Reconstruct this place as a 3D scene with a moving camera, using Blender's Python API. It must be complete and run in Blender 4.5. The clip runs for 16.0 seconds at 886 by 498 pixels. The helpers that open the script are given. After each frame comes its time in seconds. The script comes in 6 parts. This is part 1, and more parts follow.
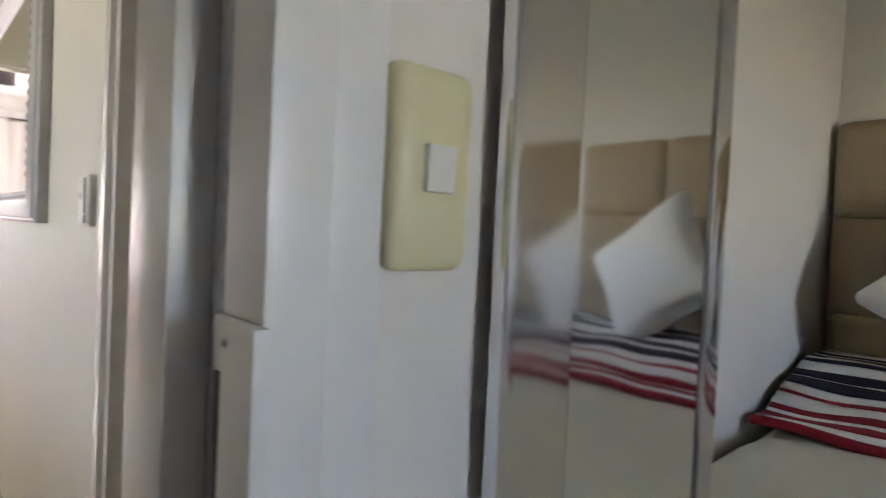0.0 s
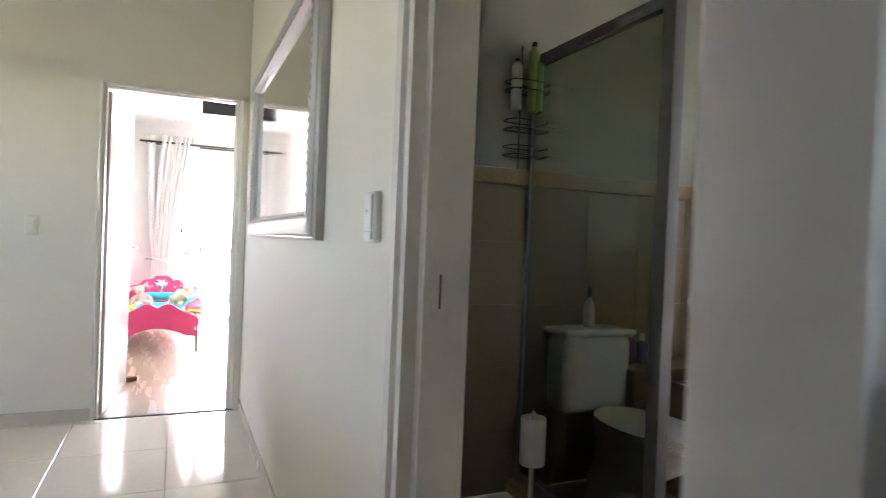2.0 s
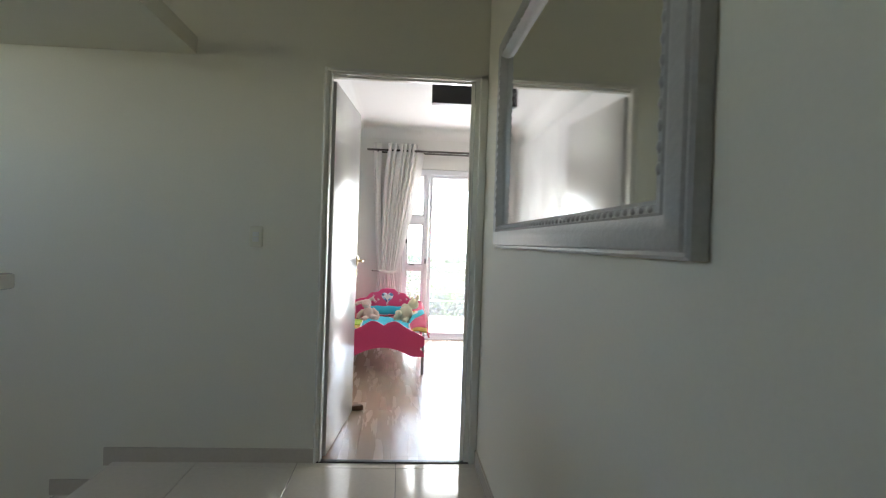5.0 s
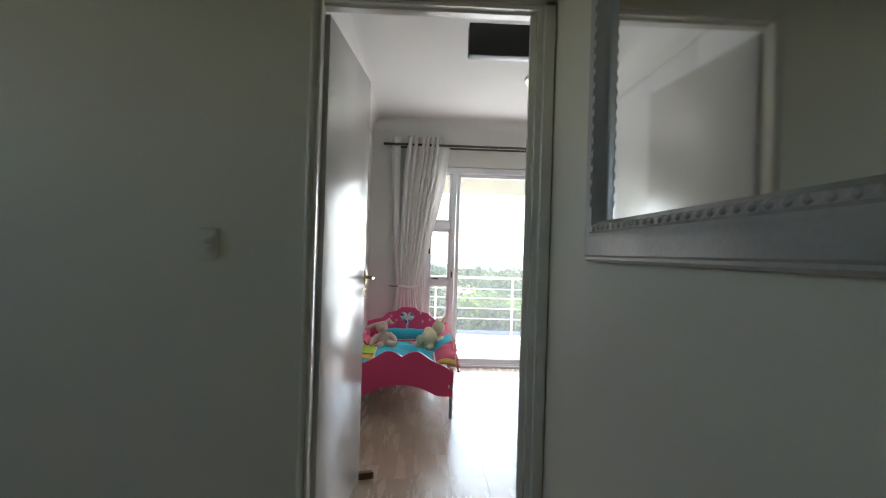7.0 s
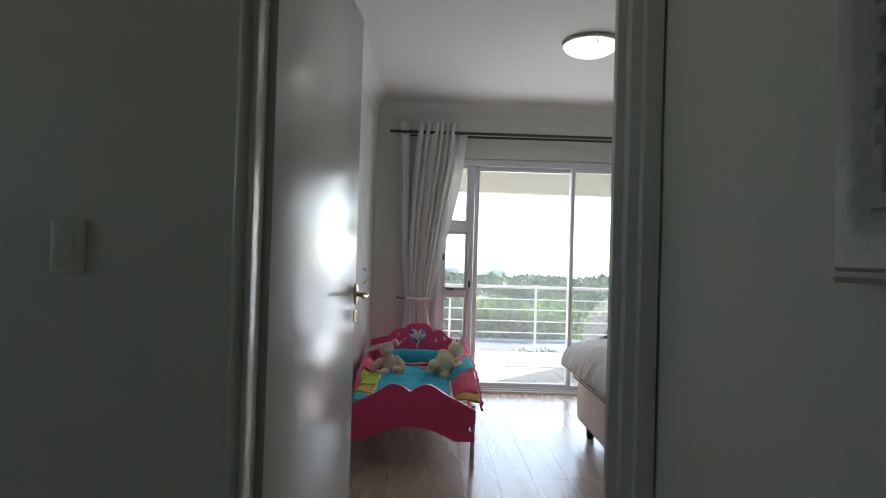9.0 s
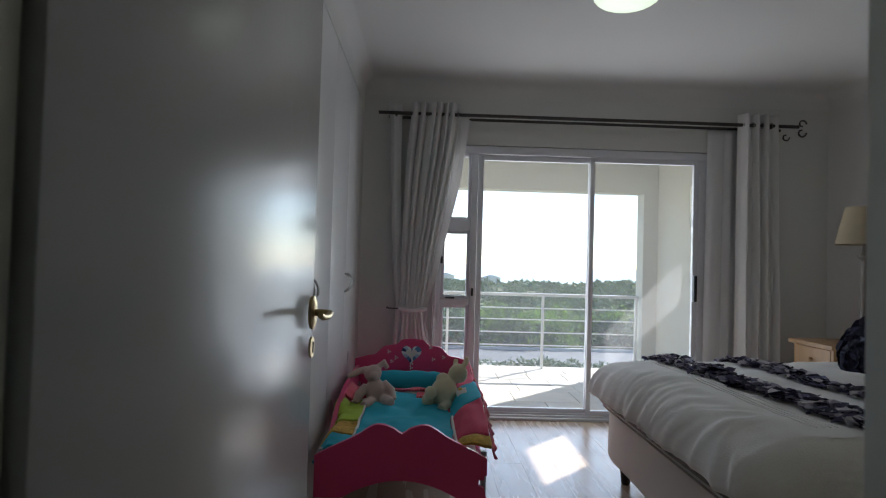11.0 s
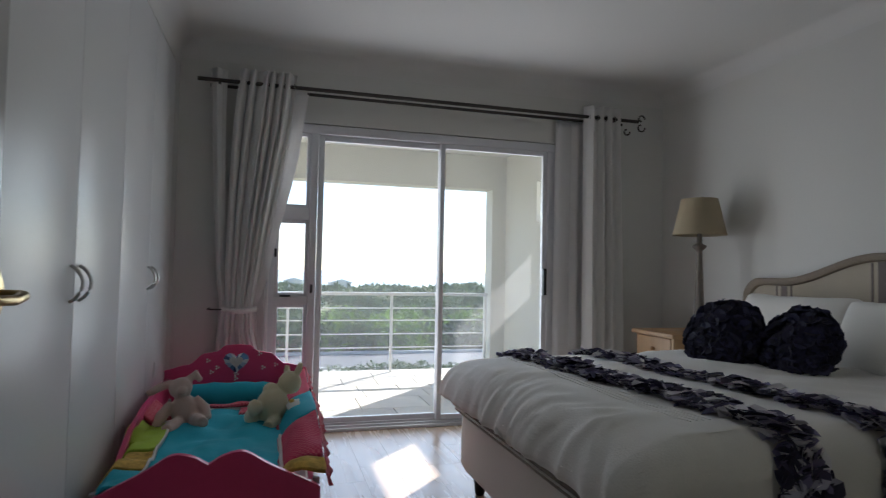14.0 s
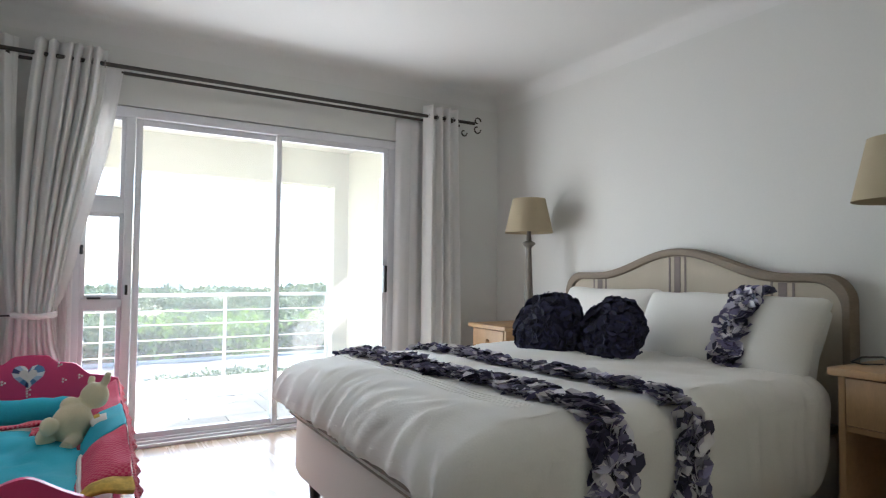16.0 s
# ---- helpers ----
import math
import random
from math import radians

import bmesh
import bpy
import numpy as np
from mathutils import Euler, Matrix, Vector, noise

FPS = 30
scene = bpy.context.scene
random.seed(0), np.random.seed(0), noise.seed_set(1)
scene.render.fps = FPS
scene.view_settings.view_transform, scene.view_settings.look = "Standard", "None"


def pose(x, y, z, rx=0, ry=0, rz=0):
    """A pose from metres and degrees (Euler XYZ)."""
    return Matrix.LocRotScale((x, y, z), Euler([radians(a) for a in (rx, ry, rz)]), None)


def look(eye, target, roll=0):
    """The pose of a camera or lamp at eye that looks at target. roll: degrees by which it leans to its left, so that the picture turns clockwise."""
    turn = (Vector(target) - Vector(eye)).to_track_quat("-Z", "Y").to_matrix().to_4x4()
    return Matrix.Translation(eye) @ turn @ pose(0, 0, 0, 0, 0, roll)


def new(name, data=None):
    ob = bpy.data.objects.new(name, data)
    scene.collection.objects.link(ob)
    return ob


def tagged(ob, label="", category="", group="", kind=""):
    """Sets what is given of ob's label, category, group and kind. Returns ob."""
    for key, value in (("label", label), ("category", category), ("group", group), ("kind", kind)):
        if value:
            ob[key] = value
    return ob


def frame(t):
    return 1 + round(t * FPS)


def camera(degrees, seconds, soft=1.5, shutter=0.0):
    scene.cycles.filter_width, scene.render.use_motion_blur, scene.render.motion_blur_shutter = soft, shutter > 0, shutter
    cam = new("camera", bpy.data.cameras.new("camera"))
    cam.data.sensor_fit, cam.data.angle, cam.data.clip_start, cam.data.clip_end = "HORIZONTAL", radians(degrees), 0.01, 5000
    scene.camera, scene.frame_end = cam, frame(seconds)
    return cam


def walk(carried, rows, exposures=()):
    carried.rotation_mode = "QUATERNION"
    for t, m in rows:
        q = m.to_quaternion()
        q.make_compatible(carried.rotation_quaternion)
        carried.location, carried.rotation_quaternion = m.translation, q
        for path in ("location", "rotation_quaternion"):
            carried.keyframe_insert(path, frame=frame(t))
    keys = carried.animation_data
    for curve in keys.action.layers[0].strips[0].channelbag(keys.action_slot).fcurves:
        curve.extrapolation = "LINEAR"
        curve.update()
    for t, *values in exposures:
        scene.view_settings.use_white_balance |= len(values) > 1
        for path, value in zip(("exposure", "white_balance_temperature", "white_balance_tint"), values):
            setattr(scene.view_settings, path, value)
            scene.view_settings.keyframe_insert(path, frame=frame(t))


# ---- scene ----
cam = camera(73.4, 16.0, soft=1.15, shutter=0.4)
PATH = [
    (0, (0.171, -0.616, 1.199), (1.526, 0.854, 1.148), 2.7),
    (0.5, (0.15, -0.561, 1.198), (1.356, 1.034, 1.157), 2.6),
    (1, (0.133, -0.512, 1.197), (1.208, 1.174, 1.158), 2.5),
    (1.5, (0.106, -0.456, 1.194), (1.053, 1.305, 1.164), 2.3),
    (2, (0.08, -0.388, 1.186), (0.898, 1.437, 1.162), 2.3),
    (2.5, (0.047, -0.275, 1.183), (0.721, 1.608, 1.159), 2.2),
    (3, (0.012, -0.138, 1.185), (0.544, 1.79, 1.16), 2.2),
    (3.5, (-0.002, 0, 1.185), (0.397, 1.96, 1.158), 2.1),
    (4, (0.017, 0.167, 1.184), (0.324, 2.143, 1.158), 2.0),
    (4.5, (0.047, 0.38, 1.19), (0.26, 2.369, 1.166), 2.0),
    (7, (0.037, 1.705, 1.186), (0.113, 3.703, 1.198), 1.8),
    (7.5, (0.033, 1.95, 1.188), (0.102, 3.949, 1.209), 1.8),
    (8, (0.033, 2.19, 1.194), (0.093, 4.189, 1.216), 1.8),
    (8.5, (0.034, 2.415, 1.193), (0.085, 4.414, 1.219), 1.7),
    (9, (0.032, 2.6, 1.189), (0.067, 4.6, 1.218), 1.7),
    (11.5, (0.014, 3.52, 1.155), (0.087, 5.518, 1.212), 1.6),
    (12, (0.025, 3.627, 1.138), (0.146, 5.623, 1.202), 1.6),
    (12.5, (0.05, 3.711, 1.122), (0.238, 5.701, 1.188), 1.4),
    (13, (0.083, 3.759, 1.105), (0.363, 5.738, 1.174), 1.3),
    (13.5, (0.106, 3.783, 1.095), (0.516, 5.739, 1.169), 1.2),
    (14, (0.122, 3.797, 1.093), (0.668, 5.719, 1.169), 1.1),
    (14.5, (0.139, 3.808, 1.088), (0.829, 5.683, 1.165), 0.9),
    (15, (0.159, 3.815, 1.083), (0.969, 5.64, 1.162), 0.8),
    (15.5, (0.174, 3.824, 1.079), (1.112, 5.588, 1.159), 0.7),
    (16, (0.184, 3.825, 1.078), (1.201, 5.546, 1.159), 0.5),
]
EXPOSURES = [
    (0, 5.40, 6850, 30), (0.5, 5.40, 6550, 30), (1, 5.40, 6400, 28), (2, 5.37, 6400, 24), (3, 4.62, 6500, 20), (4, 4.13, 6450, 18), (4.7, 3.86, 6350, 16), (7, 2.78, 6250, 13), (8, 2.43, 6200, 13),
    (9, 2.06, 6100, 13), (11.5, 1.09, 5880, 14), (12.5, 0.87, 5830, 14), (13.5, 0.77, 5870, 14), (14, 1.30, 5930, 14), (14.5, 1.95, 5960, 14), (15.2, 2.50, 5980, 13), (16, 2.72, 6000, 13),
]
walk(cam, [(t, look(eye, target, roll)) for t, eye, target, roll in PATH], EXPOSURES)

# ---- world, sun and large lights ----
SUN_WAY = Vector((0.69, 0.722, 0.65)).normalized()
world = bpy.data.worlds.new("world")
scene.world = world
world.use_nodes = True
wn = world.node_tree
sky = wn.nodes.new("ShaderNodeTexSky")
sky.sky_type = 'NISHITA'
sky.sun_disc = False
sky.sun_elevation = math.asin(SUN_WAY.z)
sky.sun_rotation = math.atan2(SUN_WAY.x, SUN_WAY.y)
sky.dust_density = 0.2
wn.links.new(sky.outputs[0], wn.nodes["Background"].inputs[0])
wn.nodes["Background"].inputs[1].default_value = 0.125
sun = new("sun", bpy.data.lights.new("sun", "SUN"))
sun.data.energy, sun.data.angle, sun.data.color = 5.0, radians(0.55), (1.0, 0.95, 0.87)
sun.matrix_world = look(SUN_WAY * 20, (0, 0, 0))


def window_light(name, eye, target, w, h, watts, color=(0.93, 0.96, 1.0)):
    la = bpy.data.lights.new(name, "AREA")
    la.shape, la.size, la.size_y, la.energy, la.color = 'RECTANGLE', w, h, watts, color
    ob = new(name, la)
    ob.matrix_world = look(eye, target)
    return ob


# sky's light through the sliding door, the bathroom window and two added, unseen windows
window_light("slider_skylight", (1.15, 8.12, 1.05), (1.15, 0, 0.9), 2.0, 1.9, 7.7)
# added lamp in an unseen stair window, to brighten the hall
window_light("stair_skylight", (-4.45, 2.6, 2.05), (0, 2.2, 1.4), 1.3, 0.8, 0.59, (1.0, 0.97, 0.9))
window_light("bath_skylight", (3.04, 0.95, 1.75), (0, 1.0, 1.0), 0.7, 0.8, 0.0055)
# added lamp in an unseen window, to brighten the small bedroom
window_light("guest_skylight", (0.75, -3.55, 1.6), (1.7, -0.7, 0.8), 0.44, 0.54, 0.062, (1.0, 0.96, 0.92))

# ---- helpers ----
WM = {}
OFF = Vector((0, 0, 0))     # where the spaces before the bedroom door are set


def mat(name, color, rough=0.6, metal=0.0, var=0.06, scale=8.0, bump=0.1, fine=60.0, island=0.0, per_object=0.0,
        stretch=(1, 1, 1), spec=0.5, transl=0.0, coat=0.0, sheen=0.0, emit=None):
    m = bpy.data.materials.new(name)
    m.use_nodes = True
    nt = m.node_tree
    N, L = nt.nodes, nt.links
    b = N["Principled BSDF"]
    b.inputs["Roughness"].default_value, b.inputs["Metallic"].default_value = rough, metal
    b.inputs["Specular IOR Level"].default_value = spec
    b.inputs["Coat Weight"].default_value = coat
    b.inputs["Sheen Weight"].default_value = sheen
    tc = N.new("ShaderNodeTexCoord")
    mp = N.new("ShaderNodeMapping")
    mp.inputs["Scale"].default_value = stretch
    L.new(tc.outputs["Object"], mp.inputs[0])
    big, small = N.new("ShaderNodeTexNoise"), N.new("ShaderNodeTexNoise")
    big.inputs["Scale"].default_value, small.inputs["Scale"].default_value = scale / 4, fine
    big.inputs["Detail"].default_value, small.inputs["Detail"].default_value = 3, 4
    L.new(mp.outputs[0], big.inputs[0]), L.new(mp.outputs[0], small.inputs[0])
    add = N.new("ShaderNodeMath")
    add.operation = 'ADD'
    L.new(big.outputs[0], add.inputs[0]), L.new(small.outputs[0], add.inputs[1])
    rng = N.new("ShaderNodeMapRange")
    rng.inputs[1].default_value, rng.inputs[2].default_value = 0.6, 1.4
    rng.inputs[3].default_value, rng.inputs[4].default_value = 1 - var, 1 + var
    L.new(add.outputs[0], rng.inputs[0])
    value = rng.outputs[0]
    for src, amount in ((("ShaderNodeNewGeometry", "Random Per Island"), island), (("ShaderNodeObjectInfo", "Random"), per_object)):
        if amount:
            g, r2, mu = N.new(src[0]), N.new("ShaderNodeMapRange"), N.new("ShaderNodeMath")
            r2.inputs[3].default_value, r2.inputs[4].default_value = 1 - amount, 1 + amount
            mu.operation = 'MULTIPLY'
            L.new(g.outputs[src[1]], r2.inputs[0]), L.new(r2.outputs[0], mu.inputs[0]), L.new(value, mu.inputs[1])
            value = mu.outputs[0]
    hsv = N.new("ShaderNodeHueSaturation")
    hsv.inputs["Color"].default_value = (*color, 1)
    L.new(value, hsv.inputs["Value"])
    L.new(hsv.outputs[0], b.inputs["Base Color"])
    rr = N.new("ShaderNodeMapRange")
    rr.inputs[3].default_value, rr.inputs[4].default_value = max(rough - 0.07, 0.02), min(rough + 0.07, 1)
    L.new(big.outputs[0], rr.inputs[0]), L.new(rr.outputs[0], b.inputs["Roughness"])
    if bump:
        bn = N.new("ShaderNodeBump")
        bn.inputs["Strength"].default_value, bn.inputs["Distance"].default_value = bump, 0.004
        L.new(add.outputs[0], bn.inputs["Height"]), L.new(bn.outputs[0], b.inputs["Normal"])
    if emit:
        b.inputs["Emission Color"].default_value, b.inputs["Emission Strength"].default_value = (*emit[0], 1), emit[1]
    if transl:
        tr, mx = N.new("ShaderNodeBsdfTranslucent"), N.new("ShaderNodeMixShader")
        L.new(hsv.outputs[0], tr.inputs[0])
        mx.inputs[0].default_value = transl
        L.new(b.outputs[0], mx.inputs[1]), L.new(tr.outputs[0], mx.inputs[2])
        L.new(mx.outputs[0], N["Material Output"].inputs[0])
    return m


def glass_mat(name, tint=(0.97, 0.99, 0.98), gloss=0.06, haze=0.0):
    m = bpy.data.materials.new(name)
    m.use_nodes = True
    N, L = m.node_tree.nodes, m.node_tree.links
    N.remove(N["Principled BSDF"])
    t, g, mx = N.new("ShaderNodeBsdfTransparent"), N.new("ShaderNodeBsdfGlossy"), N.new("ShaderNodeMixShader")
    fr, pw, mr = N.new("ShaderNodeLayerWeight"), N.new("ShaderNodeMath"), N.new("ShaderNodeMapRange")
    t.inputs[0].default_value = (*tint, 1)
    g.inputs["Roughness"].default_value = 0.01
    pw.operation, pw.inputs[1].default_value = 'POWER', 4.0
    mr.inputs[3].default_value, mr.inputs[4].default_value = gloss / 2, 0.85
    L.new(fr.outputs["Facing"], pw.inputs[0]), L.new(pw.outputs[0], mr.inputs[0]), L.new(mr.outputs[0], mx.inputs[0])
    L.new(t.outputs[0], mx.inputs[1]), L.new(g.outputs[0], mx.inputs[2])
    out = mx.outputs[0]
    if haze:
        # glare haze put into the pane: a pale veil the sun lights from behind
        film, veil = N.new("ShaderNodeBsdfTranslucent"), N.new("ShaderNodeMixShader")
        film.inputs[0].default_value = (0.9, 0.9, 0.9, 1)
        veil.inputs[0].default_value = haze
        L.new(out, veil.inputs[1]), L.new(film.outputs[0], veil.inputs[2])
        out = veil.outputs[0]
    L.new(out, N["Material Output"].inputs[0])
    return m


def thing(name, at, label, category, group="", kind=""):
    ob = new(name)
    ob.location = Vector(at) + OFF
    ob.empty_display_size = 0.1
    WM[ob] = Matrix.Translation(at)
    return tagged(ob, label, category, group, kind)


def link(name, me, material, parent=None, label="", smooth=True):
    if smooth:
        for p in me.polygons:
            p.use_smooth = True
        me.set_sharp_from_angle(angle=radians(38))
    me.materials.append(material)
    ob = new(name, me)
    WM[ob] = Matrix.Identity(4)
    if parent is None:
        ob.location = OFF
    else:
        ob.parent = parent
        ob.matrix_parent_inverse = WM[parent].inverted()
    if label:
        ob["label"] = label
    return ob


def part(name, bm, material, parent=None, label="", smooth=True):
    bmesh.ops.recalc_face_normals(bm, faces=bm.faces)
    me = bpy.data.meshes.new(name)
    bm.to_mesh(me)
    bm.free()
    return link(name, me, material, parent, label, smooth)


def structure(name, bm, material, label="", category=""):
    return tagged(part(name, bm, material), label, category, kind="structure")


def box(bm, x0, x1, y0, y1, z0, z1, bevel=0.0, seg=2):
    r = bmesh.ops.create_cube(bm, size=1)
    vs = r["verts"]
    for v in vs:
        v.co = Vector(((x0 + x1) / 2 + v.co.x * (x1 - x0), (y0 + y1) / 2 + v.co.y * (y1 - y0), (z0 + z1) / 2 + v.co.z * (z1 - z0)))
    if bevel:
        es = list({e for v in vs for e in v.link_edges})
        bmesh.ops.bevel(bm, geom=es, offset=bevel, segments=seg, affect='EDGES', profile=0.6)
    return vs


def boxes(*specs, bevel=0.0):
    bm = bmesh.new()
    for s in specs:
        box(bm, *s, bevel=bevel)
    return bm


def lathe(bm, profile, cx, cy, n=24):
    rings = []
    for r, z in profile:
        rings.append([bm.verts.new((cx + r * math.cos(2 * math.pi * i / n), cy + r * math.sin(2 * math.pi * i / n), z)) for i in range(n)])
    for a, b in zip(rings, rings[1:]):
        for i in range(n):
            bm.faces.new((a[i], a[(i + 1) % n], b[(i + 1) % n], b[i]))
    bm.faces.new(rings[0]), bm.faces.new(rings[-1])
    return bm


def tube(bm, pts, r, n=8):
    pts = [Vector(p) for p in pts]
    rings = []
    for i, p in enumerate(pts):
        d = (pts[min(i + 1, len(pts) - 1)] - pts[max(i - 1, 0)]).normalized()
        up = Vector((0, 0, 1)) if abs(d.z) < 0.9 else Vector((1, 0, 0))
        a = d.cross(up).normalized()
        b = d.cross(a)
        rr = r(i / (len(pts) - 1)) if callable(r) else r
        rings.append([bm.verts.new(p + rr * (a * math.cos(2 * math.pi * k / n) + b * math.sin(2 * math.pi * k / n))) for k in range(n)])
    for u, v in zip(rings, rings[1:]):
        for k in range(n):
            bm.faces.new((u[k], u[(k + 1) % n], v[(k + 1) % n], v[k]))
    bm.faces.new(rings[0]), bm.faces.new(rings[-1])
    return bm


def prism(bm, outline, axis, a, b):
    """A flat outline of (u, v) pushed through from a to b along the axis."""
    def at(u, v, w):
        return {"x": (w, u, v), "y": (u, w, v), "z": (u, v, w)}[axis]
    lo, hi = [bm.verts.new(at(u, v, a)) for u, v in outline], [bm.verts.new(at(u, v, b)) for u, v in outline]
    bm.faces.new(lo), bm.faces.new(hi)
    n = len(outline)
    for i in range(n):
        bm.faces.new((lo[i], lo[(i + 1) % n], hi[(i + 1) % n], hi[i]))
    return bm


def grid_sheet(fn, nu, nv):
    verts = [fn(i / nu, j / nv) for j in range(nv + 1) for i in range(nu + 1)]
    faces = [(j * (nu + 1) + i, j * (nu + 1) + i + 1, (j + 1) * (nu + 1) + i + 1, (j + 1) * (nu + 1) + i) for j in range(nv) for i in range(nu)]
    me = bpy.data.meshes.new("sheet")
    me.from_pydata([tuple(v) for v in verts], [], faces)
    return me


def thick(ob, t, offset=0.0):
    md = ob.modifiers.new("thickness", 'SOLIDIFY')
    md.thickness, md.offset = t, offset
    return ob


def soft_box(x0, x1, y0, y1, z0, z1, r, n=14, warp=None):
    """A cushion-like rounded box with an even net of faces, warped by a function of the point."""
    c = Vector(((x0 + x1) / 2, (y0 + y1) / 2, (z0 + z1) / 2))
    h = Vector(((x1 - x0) / 2, (y1 - y0) / 2, (z1 - z0) / 2))
    bm = bmesh.new()
    bmesh.ops.create_cube(bm, size=2)
    bmesh.ops.subdivide_edges(bm, edges=bm.edges[:], cuts=n, use_grid_fill=True)
    for v in bm.verts:
        p = Vector((v.co.x * h.x, v.co.y * h.y, v.co.z * h.z))
        q = Vector([max(-(h[k] - min(r, h[k])), min(h[k] - min(r, h[k]), p[k])) for k in range(3)])
        d = p - q
        if d.length > 1e-6:
            d = Vector([d[k] / min(r, h[k]) for k in range(3)]).normalized()
            d = Vector([d[k] * min(r, h[k]) for k in range(3)])
        v.co = c + q + d
        if warp:
            v.co = warp(v.co.copy())
    return bm


def fnoise(p, s, seed=0.0):
    return noise.noise(Vector((p[0] * s + seed, p[1] * s - seed, p[2] * s + 2 * seed)))

# ---- materials ----
PAINT = mat("white_wall_paint", (0.69, 0.685, 0.655), 0.55, var=0.02, scale=3, bump=0.12, fine=90)
PAINT2 = mat("warm_wall_paint", (0.73, 0.70, 0.66), 0.6, var=0.02, scale=3, bump=0.12, fine=90)
HALLPAINT = mat("hall_wall_paint", (0.75, 0.72, 0.60), 0.5, var=0.025, scale=3, bump=0.12, fine=90)
CEIL = mat("ceiling_paint", (0.72, 0.71, 0.69), 0.8, var=0.015, scale=2, bump=0.05)
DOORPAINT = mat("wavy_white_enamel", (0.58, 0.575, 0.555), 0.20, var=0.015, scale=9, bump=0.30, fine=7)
GLOSSPAINT = mat("white_gloss_enamel", (0.74, 0.74, 0.73), 0.30, var=0.015, scale=5, bump=0.05, fine=60)
FRAMEPAINT = mat("cream_enamel_frame", (0.78, 0.755, 0.67), 0.22, var=0.03, scale=6, bump=0.2, fine=30)
MOTTLED = mat("rough_grey_rebate", (0.55, 0.55, 0.56), 0.6, var=0.25, scale=60, bump=0.5, fine=120)
TILE = mat("polished_cream_tile", (0.68, 0.62, 0.52), 0.07, var=0.05, scale=5, bump=0.0, fine=40, per_object=0.03)
GROUT = mat("grey_grout", (0.30, 0.28, 0.25), 0.9, var=0.1, scale=20)
SKIRT = mat("beige_tile_skirting", (0.57, 0.51, 0.42), 0.25, var=0.05, scale=8)
WHITESKIRT = mat("white_skirting_paint", (0.74, 0.73, 0.71), 0.4, var=0.02)
ALU = mat("white_aluminium", (0.72, 0.72, 0.75), 0.35, var=0.02, scale=8, bump=0.03)
# pane with window glare mixed in as a pale veil
GLASS = glass_mat("window_glass", haze=0.036)
BLACK = mat("black_plastic", (0.012, 0.012, 0.014), 0.35, var=0.1, bump=0.05)
IRON = mat("dark_wrought_iron", (0.07, 0.062, 0.055), 0.45, metal=0.6, var=0.15, bump=0.2)
STEEL = mat("brushed_steel", (0.50, 0.49, 0.47), 0.28, metal=1.0, var=0.06)
CHROME = mat("chrome", (0.78, 0.78, 0.79), 0.09, metal=1.0, var=0.02, bump=0.0)
BRASS = mat("worn_brass", (0.52, 0.40, 0.20), 0.3, metal=1.0, var=0.12)
MIRROR = mat("mirror_silvering", (0.88, 0.90, 0.89), 0.02, metal=1.0, var=0.0, bump=0.0)
SILVER = mat("silver_painted_wood", (0.46, 0.455, 0.44), 0.35, metal=0.35, var=0.08, scale=20, bump=0.25, fine=80)
OUTWALL = mat("cream_balcony_plaster", (0.60, 0.585, 0.52), 0.85, var=0.04, scale=6, bump=0.35, fine=150)
SLATE = mat("balcony_stone_tile", (0.58, 0.52, 0.44), 0.7, var=0.18, scale=10, bump=0.5, fine=50, per_object=0.18)
RAILPAINT = mat("white_rail_paint", (0.66, 0.66, 0.66), 0.35, var=0.03)
CREAMPLASTIC = mat("cream_plastic", (0.70, 0.64, 0.40), 0.33, var=0.02, bump=0.05)
ECRUPLASTIC = mat("aged_ecru_plastic", (0.72, 0.69, 0.55), 0.35, var=0.02, bump=0.05)
WHITEPLASTIC = mat("white_plastic", (0.72, 0.71, 0.66), 0.33, var=0.02, bump=0.05)


def plank_material():
    return mat("pale_oak_laminate", (0.44, 0.335, 0.245), 0.27, var=0.03, scale=10, bump=0.0, fine=30, per_object=0.02, spec=0.62, stretch=(5.0, 0.5, 1))


PLANK = plank_material()

# ---- the setting ----
H_HALL, H_BED, H_GUEST = 3.05, 2.57, 2.57
XW, XE = -0.49, 3.12          # main bedroom: wardrobe fronts and east wall
YS, YN = 3.9, 7.9             # main bedroom: hall wall (south face) and window wall
WT = 0.10                     # partition thickness

OFF = Vector((0, -0.08, 0))
YB = YS + WT - 0.08          # the bedroom face of the hall wall
# hall end wall with the bedroom doorway
structure("wall_bedroom_south", boxes((-4.6, -0.362, YS, YS + WT, -2.8, H_HALL), (-0.362, 0.475, YS, YS + WT, 2.083, H_HALL), (0.475, 3.3, YS, YS + WT, -0.2, H_HALL)), HALLPAINT, "smooth white painted plaster wall", "wall")
# mirror wall between hall and bathroom, with the bathroom doorway
structure("wall_hall_east", boxes((0.50, 0.50 + 0.14, 0.86, YS, 0, H_HALL), (0.50, 0.64, -0.13, 0.03, 0, H_HALL), (0.50, 0.64, 0.03, 0.86, 2.07, H_HALL)), HALLPAINT, "white painted plaster wall beside the hall", "wall")
